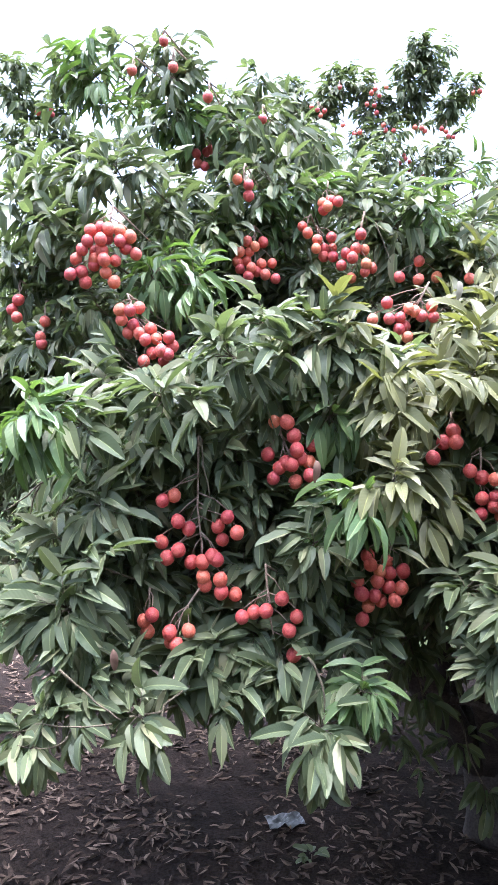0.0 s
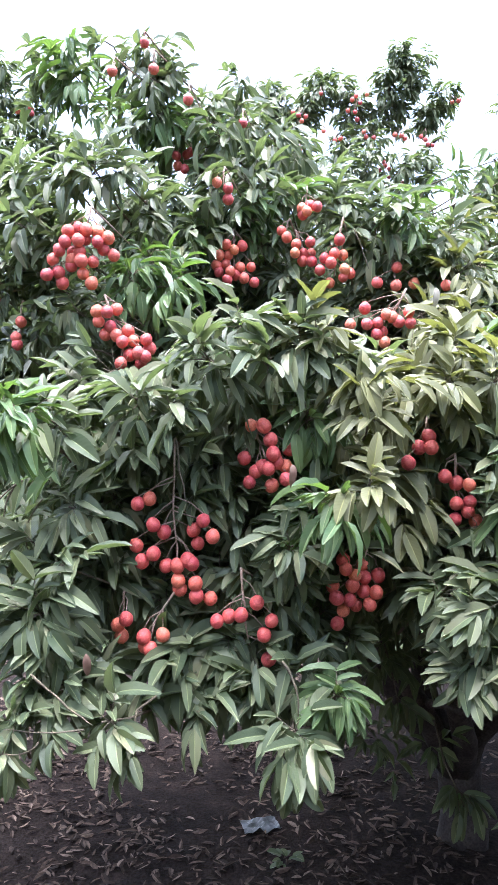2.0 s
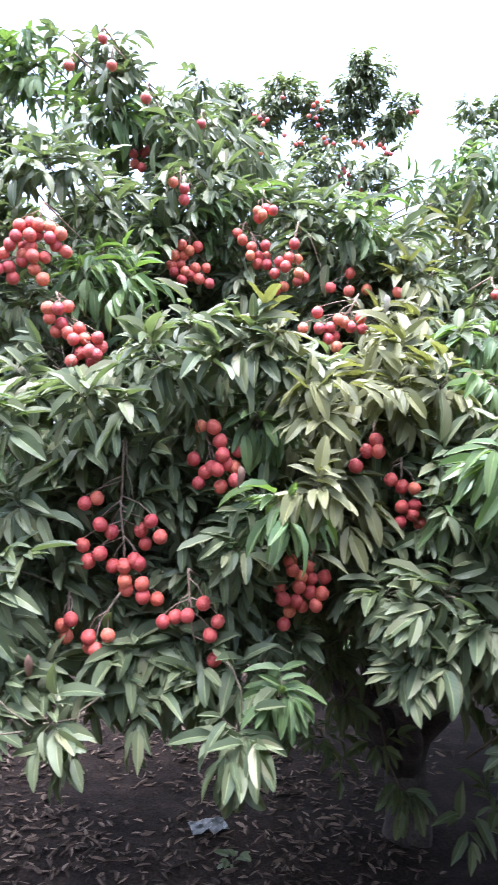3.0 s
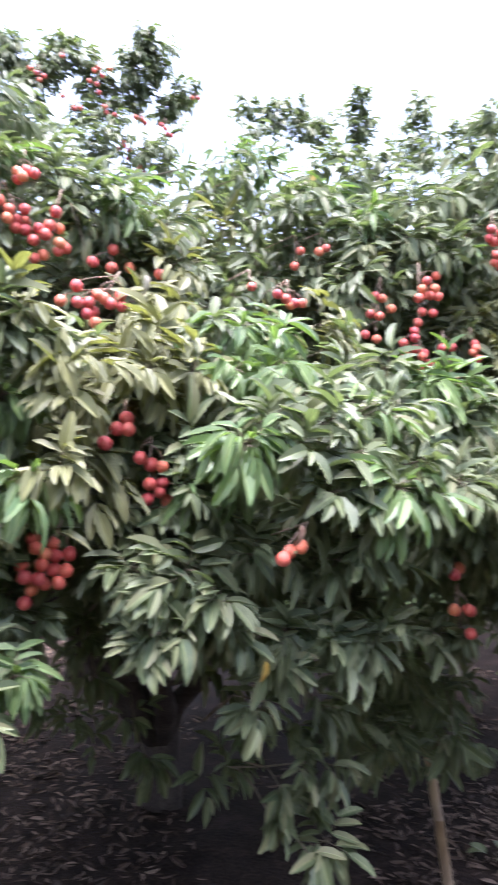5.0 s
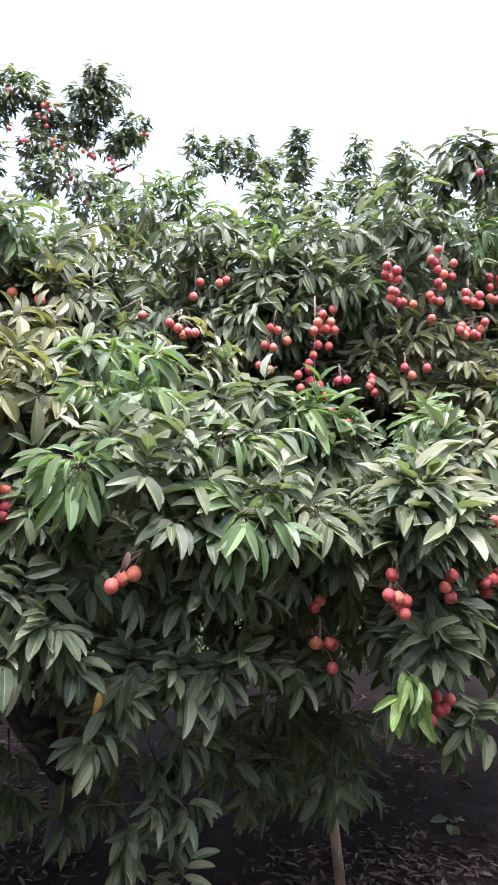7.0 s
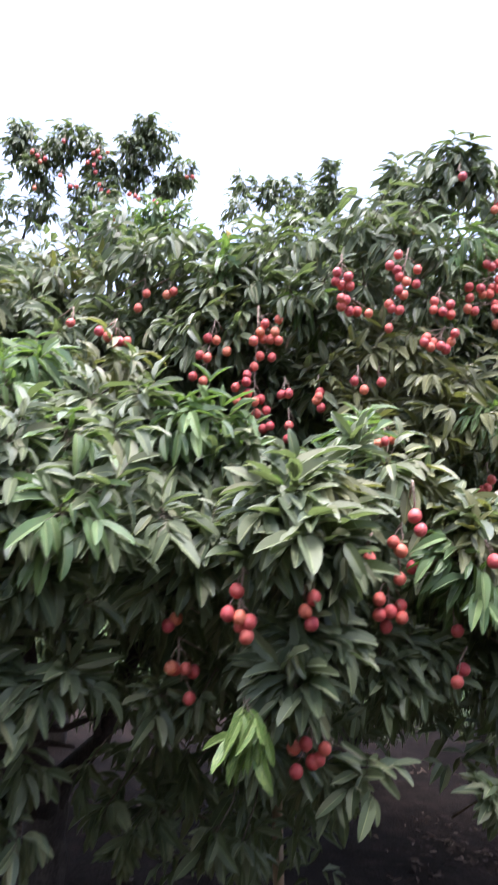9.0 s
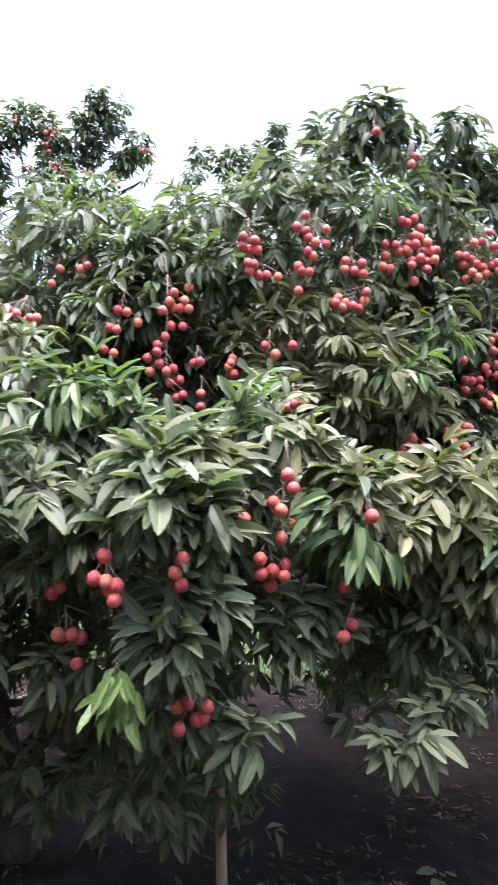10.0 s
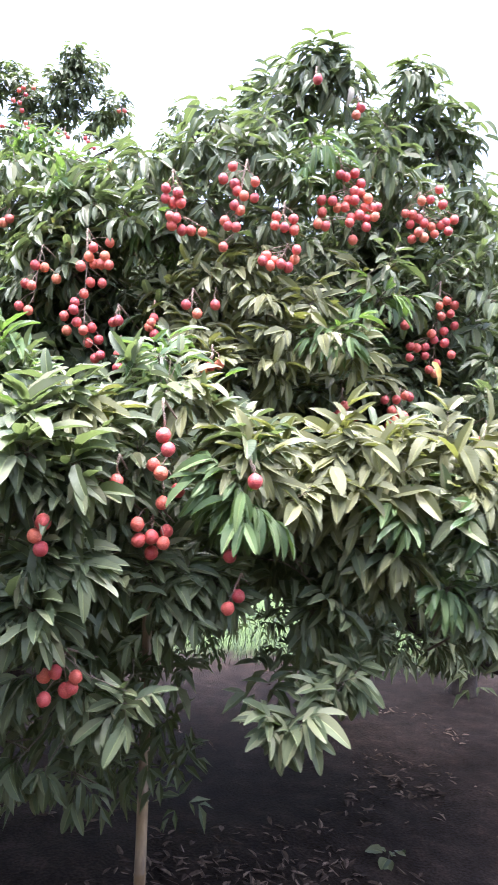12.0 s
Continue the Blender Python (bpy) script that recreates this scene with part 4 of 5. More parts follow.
bare_twig(TREE_B, [(2.356, 1.556, 1.638), (2.409, 1.560, 1.583), (2.432, 1.564, 1.533)], 0.0025)
bare_twig(TREE_B, [(2.323, 1.556, 1.645), (2.390, 1.557, 1.624), (2.459, 1.559, 1.600)], 0.0019)
bare_twig(TREE_B, [(2.586, 2.001, 3.311), (2.671, 2.006, 3.236), (2.737, 2.009, 3.191)], 0.0022)
bare_twig(TREE_A, [(0.400, 2.049, 2.627), (0.422, 2.053, 2.567), (0.443, 2.057, 2.507)], 0.0019)
bare_twig(TREE_A, [(-0.087, 1.555, 1.939), (-0.074, 1.561, 1.863), (-0.061, 1.565, 1.799)], 0.0025)
odd_leaf(TREE_A, (0.842, 1.494, 1.383), (0.1, -0.2, -1), 0.055, YELLOWED, "yellowed leaf among the green")
odd_leaf(TREE_A, (1.678, 2.955, 3.38), (0.1, -0.3, -1), 0.1, YELLOWED, "yellowed leaf among the green")
odd_leaf(TREE_A, (-0.254, 1.467, 1.482), (0.2, -0.2, -1), 0.048, WITHERED, "withered reddish brown leaf")
odd_leaf(TREE_A, (0.609, 1.914, 2.404), (0.1, -0.3, -1), 0.056, BLEACHED, "pale dried leaf")
odd_leaf(TREE_B, (2.639, 1.836, 2.082), (-1, -0.2, 0.1), 0.096, BLEACHED, "pale dried leaf lying over the fruit")
odd_leaf(TREE_B, (2.936, 1.988, 2.341), (0.6, -0.3, -0.7), 0.090, YELLOWED, "yellowed leaf among the green")
odd_leaf(TREE_B, (2.529, 1.904, 3.256), (0.1, -0.3, -1), 0.064, BLEACHED, "pale dried leaf")
odd_leaf(TREE_A, (0.174, 1.499, 1.880), (0.1, -0.3, -1), 0.048, WITHERED, "withered brown leaf beside the fruit")
odd_leaf(TREE_A, (0.849, 1.340, 1.721), (-0.1, -0.3, -1), 0.048, WITHERED, "withered brown leaf beside the fruit")

shoots(TREE_A, HANGING, [(1.10, 1.68, 0.77, 0.070), (0.77, 2.27, 0.86, 0.081), (0.99, 1.73, 0.88, 0.063), (1.01, 1.71, 0.96, 0.059), (1.15, 1.71, 1.01, 0.068), (0.61, 2.41, 1.10, 0.106), (1.08, 1.75, 1.11, 0.073), (1.13, 1.75, 1.17, 0.082), (0.17, 1.48, 1.25, 0.065), (0.22, 1.48, 1.29, 0.070), (-0.41, 1.44, 1.29, 0.048), (-0.16, 1.48, 1.29, 0.053)])
shoots(TREE_A, MATURE, [(1.15, 1.69, 0.81, 0.087), (1.08, 1.71, 1.03, 0.076), (0.88, 1.57, 1.26, 0.079), (-0.46, 1.46, 1.31, 0.053), (0.17, 1.49, 1.32, 0.071), (-0.41, 1.49, 1.34, 0.060), (-0.34, 1.49, 1.34, 0.066), (-0.22, 1.48, 1.34, 0.071), (0.92, 1.57, 1.35, 0.086), (0.21, 1.52, 1.37, 0.066), (-0.04, 1.45, 1.38, 0.070), (-0.32, 1.53, 1.39, 0.074), (0.04, 1.48, 1.40, 0.071), (1.05, 1.53, 1.40, 0.095), (-0.39, 1.53, 1.40, 0.068), (-0.15, 1.47, 1.41, 0.083), (1.14, 1.53, 1.41, 0.089), (0.10, 1.47, 1.41, 0.076), (0.55, 1.53, 1.42, 0.055), (0.94, 1.58, 1.43, 0.080)])
shoots(TREE_A, MATURE, [(-0.26, 1.53, 1.43, 0.086), (0.02, 1.49, 1.43, 0.072), (1.22, 1.53, 1.44, 0.098), (0.77, 1.55, 1.44, 0.076), (-0.10, 1.48, 1.45, 0.095), (0.58, 1.53, 1.46, 0.065), (0.66, 1.53, 1.47, 0.080), (-0.04, 1.49, 1.47, 0.078), (0.08, 1.48, 1.47, 0.077), (0.31, 1.63, 1.47, 0.065), (1.03, 1.63, 1.49, 0.069), (0.21, 1.61, 1.49, 0.077), (-0.35, 1.53, 1.49, 0.068), (0.04, 1.49, 1.51, 0.084), (-0.46, 1.57, 1.53, 0.077), (0.73, 1.52, 1.53, 0.081), (0.25, 1.60, 1.54, 0.077), (0.15, 1.57, 1.55, 0.063), (0.60, 1.52, 1.55, 0.085)])
shoots(TREE_A, MATURE, [(-0.38, 1.52, 1.55, 0.086), (-0.12, 1.59, 1.57, 0.064), (-0.48, 1.62, 1.59, 0.086), (0.57, 1.64, 1.59, 0.079), (0.48, 1.68, 1.60, 0.088), (0.66, 1.52, 1.60, 0.106), (0.53, 1.60, 1.60, 0.074), (0.18, 1.60, 1.61, 0.077), (-0.29, 1.55, 1.61, 0.082), (1.23, 1.52, 1.62, 0.076), (1.07, 1.52, 1.62, 0.073), (0.09, 1.60, 1.63, 0.071), (0.83, 1.57, 1.63, 0.078), (0.01, 1.62, 1.64, 0.066), (-0.23, 1.60, 1.64, 0.071), (-0.56, 1.70, 1.64, 0.083), (-0.34, 1.57, 1.65, 0.096), (1.10, 1.46, 1.67, 0.086), (0.53, 1.59, 1.69, 0.074), (0.53, 1.59, 1.69, 0.083)])
shoots(TREE_A, MATURE, [(-0.42, 1.64, 1.69, 0.081), (0.39, 1.61, 1.70, 0.072), (0.18, 1.56, 1.70, 0.076), (0.45, 1.56, 1.73, 0.082), (0.06, 1.61, 1.73, 0.079), (-0.26, 1.61, 1.75, 0.086), (0.58, 1.46, 1.75, 0.069), (0.68, 1.46, 1.75, 0.071), (0.93, 1.43, 1.76, 0.074), (1.23, 1.39, 1.78, 0.085), (-0.34, 1.63, 1.78, 0.080), (1.09, 1.39, 1.79, 0.089), (0.98, 1.40, 1.80, 0.088), (-0.06, 1.63, 1.80, 0.073), (0.02, 1.63, 1.80, 0.073), (0.61, 1.43, 1.80, 0.082), (-0.24, 1.60, 1.81, 0.072), (0.53, 1.62, 1.88, 0.069), (-0.00, 1.60, 1.88, 0.085)])
shoots(TREE_A, MATURE, [(1.25, 1.42, 1.89, 0.102), (1.05, 1.42, 1.90, 0.097), (-0.11, 1.55, 1.90, 0.076), (0.89, 1.42, 1.90, 0.100), (-0.25, 1.60, 1.90, 0.079), (-0.16, 1.53, 1.92, 0.094), (0.65, 1.60, 1.94, 0.070), (0.58, 1.64, 1.96, 0.078), (0.82, 1.47, 1.97, 0.089), (-0.03, 1.56, 1.98, 0.084), (1.00, 1.47, 1.98, 0.106), (-0.38, 1.59, 1.98, 0.092), (0.52, 1.61, 1.98, 0.079), (-0.10, 1.54, 2.01, 0.076), (0.08, 1.57, 2.02, 0.078), (0.25, 1.54, 2.03, 0.076), (-0.18, 1.57, 2.03, 0.078), (1.23, 1.54, 2.03, 0.093), (0.17, 1.59, 2.05, 0.078), (-0.32, 1.59, 2.06, 0.092)])
shoots(TREE_A, MATURE, [(0.99, 1.59, 2.06, 0.106), (0.05, 1.57, 2.08, 0.090), (-0.26, 1.58, 2.10, 0.112), (-0.14, 1.60, 2.12, 0.093), (0.13, 1.58, 2.13, 0.098), (-0.03, 1.58, 2.13, 0.098), (1.17, 1.68, 2.14, 0.099), (0.29, 1.63, 2.15, 0.088), (0.19, 1.63, 2.18, 0.081), (0.05, 1.63, 2.22, 0.081), (-0.44, 1.88, 2.22, 0.094), (-0.62, 1.98, 2.24, 0.091), (0.78, 1.87, 2.26, 0.100), (-0.50, 1.87, 2.28, 0.102), (1.28, 1.87, 2.29, 0.101), (-0.42, 1.92, 2.34, 0.097), (0.38, 2.02, 2.38, 0.092), (-0.65, 1.97, 2.39, 0.100), (-0.50, 1.91, 2.40, 0.097), (0.52, 2.04, 2.42, 0.102)])
shoots(TREE_A, MATURE, [(0.97, 2.11, 2.45, 0.106), (-0.60, 1.91, 2.45, 0.097), (-0.66, 1.91, 2.47, 0.097), (0.23, 2.21, 2.48, 0.083), (-0.46, 1.81, 2.48, 0.107), (0.67, 2.06, 2.50, 0.103), (0.70, 2.21, 2.51, 0.105), (0.19, 2.18, 2.54, 0.088), (-0.58, 1.90, 2.57, 0.097), (0.45, 2.10, 2.57, 0.106), (0.64, 2.10, 2.58, 0.106), (0.54, 2.10, 2.58, 0.106), (0.89, 2.30, 2.61, 0.123), (1.18, 2.30, 2.61, 0.129), (0.73, 2.15, 2.66, 0.108), (0.41, 2.15, 2.66, 0.108), (0.12, 2.25, 2.66, 0.095), (-0.59, 2.00, 2.67, 0.102), (-0.03, 2.20, 2.68, 0.093), (0.68, 2.34, 2.69, 0.111)])
shoots(TREE_A, MATURE, [(0.48, 2.14, 2.69, 0.135), (-0.70, 2.04, 2.69, 0.105), (-0.28, 2.14, 2.70, 0.100), (0.80, 2.39, 2.71, 0.116), (-0.37, 1.89, 2.74, 0.137), (1.14, 2.39, 2.74, 0.144), (-0.32, 1.94, 2.75, 0.107), (-0.47, 1.94, 2.75, 0.108), (0.37, 2.14, 2.77, 0.127), (-0.65, 2.04, 2.78, 0.113), (-0.06, 2.14, 2.79, 0.109), (-0.25, 2.14, 2.79, 0.109), (0.55, 2.24, 2.81, 0.113), (0.06, 2.18, 2.86, 0.111), (1.26, 2.33, 2.89, 0.130), (0.32, 2.33, 2.91, 0.099), (-0.21, 2.27, 2.98, 0.097), (-0.03, 2.22, 2.98, 0.142), (0.16, 2.32, 3.03, 0.119), (1.16, 2.52, 3.04, 0.127)])
shoots(TREE_A, MATURE, [(1.26, 2.77, 3.09, 0.141), (0.26, 2.52, 3.09, 0.107), (1.12, 2.82, 3.11, 0.140), (0.08, 2.41, 3.13, 0.124), (-0.08, 2.31, 3.13, 0.119), (-0.26, 2.21, 3.17, 0.105), (-0.20, 2.31, 3.25, 0.099), (-0.65, 2.30, 3.28, 0.090), (-0.39, 2.35, 3.31, 0.102), (-0.29, 2.30, 3.33, 0.109), (0.02, 2.60, 3.38, 0.101)])
shoots(TREE_A, OLIVE, [(0.42, 1.50, 1.81, 0.097), (0.34, 1.50, 1.84, 0.079), (0.39, 1.50, 1.87, 0.098), (0.41, 1.57, 1.98, 0.077), (0.36, 1.57, 2.01, 0.084), (0.59, 1.64, 2.04, 0.080), (0.48, 1.59, 2.06, 0.098), (0.56, 1.63, 2.09, 0.087), (0.36, 1.58, 2.10, 0.098), (0.70, 1.68, 2.11, 0.090), (0.56, 1.78, 2.14, 0.099), (0.47, 1.70, 2.18, 0.091), (0.61, 1.73, 2.20, 0.085), (0.24, 1.63, 2.22, 0.088), (0.64, 1.86, 2.22, 0.121), (0.73, 1.97, 2.34, 0.121), (0.70, 1.97, 2.35, 0.098), (0.60, 1.97, 2.35, 0.090), (1.22, 1.92, 2.35, 0.120), (0.73, 2.06, 2.50, 0.094)])
shoots(TREE_A, OLIVE, [(0.93, 2.54, 2.82, 0.124), (1.08, 2.53, 2.85, 0.139)])
shoots(TREE_A, UPRIGHT, [(-0.49, 2.34, 3.45, 0.057)])
shoots(TREE_A, YOUNG, [(0.27, 1.51, 1.39, 0.054), (0.21, 1.51, 1.74, 0.079), (0.23, 1.49, 1.78, 0.096), (0.28, 1.50, 1.81, 0.085), (1.14, 1.36, 1.83, 0.110), (0.70, 1.40, 1.85, 0.082), (0.74, 1.40, 1.91, 0.095), (0.21, 1.47, 1.98, 0.090), (-0.49, 1.54, 1.98, 0.089), (-0.45, 1.54, 2.01, 0.109), (1.12, 1.51, 2.02, 0.104), (0.83, 1.68, 2.13, 0.107), (0.94, 1.66, 2.15, 0.101), (0.99, 1.82, 2.26, 0.102), (0.88, 1.82, 2.27, 0.117), (-0.16, 1.89, 2.41, 0.111), (-0.26, 1.91, 2.44, 0.097), (-0.22, 1.96, 2.52, 0.107), (-0.11, 2.05, 2.62, 0.104), (0.08, 2.09, 2.69, 0.106)])
shoots(TREE_A, YOUNG, [(0.03, 2.06, 2.70, 0.114), (0.60, 2.14, 2.71, 0.135), (0.20, 2.23, 2.83, 0.104), (-0.16, 2.12, 2.98, 0.100), (-0.23, 2.12, 3.01, 0.136), (-0.52, 2.21, 3.18, 0.114), (1.20, 2.91, 3.27, 0.146), (-0.56, 2.25, 3.28, 0.117)])
shoots(TREE_B, HANGING, [(1.45, 1.97, 0.88, 0.061), (1.46, 1.92, 0.94, 0.068), (1.76, 1.81, 0.97, 0.071), (1.68, 1.81, 0.99, 0.082), (1.38, 1.96, 1.00, 0.094), (1.62, 1.95, 1.11, 0.085), (1.30, 1.90, 1.12, 0.091), (1.59, 1.95, 1.16, 0.097), (1.88, 1.44, 1.26, 0.083), (1.72, 1.54, 1.29, 0.063), (1.55, 1.63, 1.38, 0.073)])
shoots(TREE_B, MATURE, [(1.84, 2.07, 0.87, 0.089), (1.53, 1.91, 1.00, 0.073), (1.50, 1.91, 1.01, 0.085), (2.36, 1.47, 1.20, 0.049), (2.32, 1.47, 1.22, 0.064), (2.39, 1.46, 1.24, 0.073), (1.47, 1.84, 1.25, 0.080), (1.83, 1.46, 1.25, 0.064), (1.95, 1.44, 1.27, 0.070), (2.46, 1.49, 1.28, 0.061), (1.82, 1.54, 1.29, 0.056), (2.50, 1.50, 1.32, 0.059), (2.55, 1.51, 1.35, 0.064), (1.84, 1.64, 1.37, 0.067), (1.45, 1.63, 1.39, 0.072), (1.74, 1.43, 1.41, 0.066), (2.07, 1.53, 1.48, 0.073)])
shoots(TREE_B, MATURE, [(1.72, 1.37, 1.48, 0.074), (2.44, 1.58, 1.49, 0.066), (2.54, 1.58, 1.50, 0.065), (2.87, 1.43, 1.50, 0.061), (1.66, 1.31, 1.51, 0.086), (1.59, 1.33, 1.52, 0.074), (1.89, 1.52, 1.52, 0.079), (2.01, 1.52, 1.52, 0.080), (2.19, 1.52, 1.52, 0.067), (2.48, 1.57, 1.53, 0.077), (1.82, 1.52, 1.54, 0.078), (2.60, 1.50, 1.57, 0.056), (2.12, 1.47, 1.57, 0.079), (2.80, 1.40, 1.57, 0.066), (1.61, 1.32, 1.58, 0.092), (2.05, 1.48, 1.58, 0.072), (1.86, 1.52, 1.59, 0.072), (1.97, 1.52, 1.59, 0.073)])
shoots(TREE_B, MATURE, [(1.67, 1.33, 1.59, 0.081), (1.73, 1.27, 1.61, 0.066), (2.85, 1.38, 1.61, 0.060), (2.51, 1.54, 1.64, 0.071), (1.50, 1.42, 1.65, 0.071), (2.41, 1.57, 1.68, 0.052), (1.41, 1.51, 1.68, 0.075), (1.35, 1.51, 1.68, 0.085), (2.53, 1.51, 1.72, 0.076), (2.46, 1.56, 1.72, 0.080), (2.78, 1.37, 1.72, 0.071), (2.83, 1.36, 1.73, 0.066), (1.46, 1.46, 1.74, 0.080), (1.64, 1.25, 1.76, 0.090), (2.25, 1.37, 1.76, 0.069), (1.56, 1.31, 1.76, 0.074), (1.71, 1.27, 1.77, 0.080), (1.41, 1.48, 1.80, 0.081), (2.73, 1.38, 1.80, 0.088), (1.84, 1.38, 1.81, 0.067)])
shoots(TREE_B, MATURE, [(1.59, 1.28, 1.81, 0.098), (1.77, 1.33, 1.82, 0.084), (1.49, 1.45, 1.83, 0.074), (1.36, 1.42, 1.85, 0.090), (1.88, 1.40, 1.88, 0.083), (1.60, 1.34, 1.88, 0.090), (1.80, 1.38, 1.90, 0.081), (1.38, 1.64, 1.97, 0.090), (2.10, 1.49, 1.98, 0.075), (1.49, 1.64, 2.00, 0.084), (1.41, 1.67, 2.02, 0.100), (1.89, 1.54, 2.06, 0.083), (1.59, 1.65, 2.07, 0.085), (3.21, 2.03, 2.13, 0.115), (1.28, 1.68, 2.17, 0.109), (2.51, 1.98, 2.19, 0.100), (3.04, 2.13, 2.20, 0.121), (2.37, 1.98, 2.22, 0.089), (2.59, 1.96, 2.23, 0.119), (2.73, 2.02, 2.26, 0.104)])
shoots(TREE_B, MATURE, [(3.21, 2.07, 2.26, 0.129), (2.32, 1.97, 2.27, 0.098), (3.11, 2.07, 2.27, 0.106), (2.99, 2.12, 2.30, 0.110), (2.16, 1.92, 2.30, 0.086), (2.87, 2.07, 2.33, 0.118), (2.05, 1.95, 2.34, 0.095), (1.89, 2.02, 2.38, 0.087), (3.27, 2.16, 2.42, 0.123), (3.20, 2.16, 2.46, 0.111), (2.31, 1.96, 2.47, 0.099), (2.45, 1.94, 2.48, 0.099), (1.47, 2.14, 2.49, 0.089), (1.59, 2.11, 2.53, 0.099), (2.81, 1.97, 2.56, 0.104), (2.20, 1.95, 2.56, 0.108), (1.29, 2.17, 2.56, 0.110), (3.21, 2.15, 2.57, 0.134), (1.44, 2.20, 2.58, 0.108), (1.48, 2.15, 2.62, 0.111)])
shoots(TREE_B, MATURE, [(1.38, 2.17, 2.64, 0.111), (2.69, 2.00, 2.64, 0.115), (1.35, 2.25, 2.65, 0.119), (1.62, 2.13, 2.65, 0.101), (1.64, 2.20, 2.66, 0.122), (3.01, 2.15, 2.66, 0.102), (2.24, 1.95, 2.66, 0.099), (2.78, 1.99, 2.69, 0.148), (3.25, 2.14, 2.69, 0.123), (1.90, 2.14, 2.70, 0.125), (3.00, 2.09, 2.75, 0.112), (1.79, 2.06, 2.75, 0.110), (3.17, 2.14, 2.77, 0.123), (1.55, 2.19, 2.77, 0.114), (1.67, 2.14, 2.79, 0.134), (2.31, 1.99, 2.80, 0.102), (1.92, 2.06, 2.81, 0.122), (1.38, 2.29, 2.82, 0.128), (2.06, 2.02, 2.82, 0.111), (1.52, 2.39, 2.83, 0.140)])
shoots(TREE_B, MATURE, [(1.73, 2.33, 2.85, 0.154), (1.84, 2.28, 2.85, 0.165), (1.38, 2.43, 2.87, 0.152), (3.26, 2.18, 2.89, 0.137), (2.05, 2.33, 2.93, 0.148), (1.72, 2.18, 2.94, 0.127), (1.82, 2.13, 2.95, 0.125), (1.36, 2.33, 2.95, 0.142), (2.37, 2.01, 2.95, 0.115), (1.68, 2.43, 2.97, 0.170), (2.16, 2.00, 2.98, 0.123), (2.84, 2.02, 2.98, 0.109), (3.20, 2.22, 3.00, 0.128), (2.74, 2.02, 3.01, 0.141), (2.00, 2.07, 3.03, 0.125), (2.24, 2.02, 3.07, 0.125), (2.10, 2.04, 3.07, 0.146), (3.27, 2.22, 3.10, 0.129), (2.03, 2.47, 3.11, 0.168), (2.71, 2.06, 3.12, 0.122)])
shoots(TREE_B, MATURE, [(2.28, 2.41, 3.13, 0.170), (1.46, 2.71, 3.14, 0.129), (2.31, 2.11, 3.18, 0.120), (3.18, 2.26, 3.18, 0.130), (1.95, 2.61, 3.20, 0.160), (1.76, 2.71, 3.22, 0.134), (2.22, 2.51, 3.24, 0.161), (2.73, 2.20, 3.28, 0.117), (3.04, 2.25, 3.28, 0.110), (3.14, 2.25, 3.32, 0.111), (2.47, 2.05, 3.33, 0.120), (2.40, 2.20, 3.34, 0.126), (2.96, 2.25, 3.36, 0.121), (3.11, 2.25, 3.39, 0.123), (2.39, 2.09, 3.40, 0.102), (2.60, 2.09, 3.41, 0.101), (2.35, 2.54, 3.42, 0.165), (2.85, 2.29, 3.42, 0.123), (2.50, 2.09, 3.43, 0.101), (2.43, 2.09, 3.45, 0.102)])
shoots(TREE_B, MATURE, [(3.03, 2.24, 3.45, 0.122), (2.36, 2.39, 3.50, 0.111), (2.87, 2.24, 3.53, 0.109), (2.89, 2.18, 3.56, 0.100)])
shoots(TREE_B, OLIVE, [(2.58, 1.47, 1.65, 0.075), (2.62, 1.43, 1.68, 0.074), (2.46, 1.51, 1.79, 0.076), (2.52, 1.43, 1.79, 0.080), (2.33, 1.42, 1.80, 0.080), (2.20, 1.40, 1.86, 0.086), (2.57, 1.42, 1.87, 0.113), (2.77, 1.38, 1.88, 0.103), (2.43, 1.50, 1.88, 0.101), (2.48, 1.45, 1.88, 0.114), (2.82, 1.36, 1.88, 0.095), (2.28, 1.47, 1.91, 0.083), (2.13, 1.45, 1.92, 0.088), (2.62, 1.45, 1.95, 0.124), (2.81, 1.39, 1.96, 0.105), (2.45, 1.49, 1.96, 0.125), (1.77, 1.44, 1.96, 0.077), (2.55, 1.47, 1.96, 0.125), (2.73, 1.41, 1.97, 0.105), (2.04, 1.51, 2.04, 0.091)])
shoots(TREE_B, OLIVE, [(2.10, 1.90, 2.23, 0.084), (2.60, 1.90, 2.32, 0.108), (2.48, 1.90, 2.35, 0.116), (2.38, 1.92, 2.37, 0.116), (1.97, 1.96, 2.41, 0.105), (1.93, 1.98, 2.45, 0.097), (2.06, 1.96, 2.50, 0.116), (2.38, 1.94, 2.51, 0.119), (2.12, 1.95, 2.57, 0.107), (1.54, 2.24, 2.70, 0.123)])
shoots(TREE_B, UPRIGHT, [(1.67, 1.28, 1.84, 0.093), (1.64, 1.36, 1.93, 0.091), (2.22, 1.45, 1.93, 0.096), (1.72, 1.44, 1.97, 0.084), (1.97, 1.51, 2.07, 0.113)])
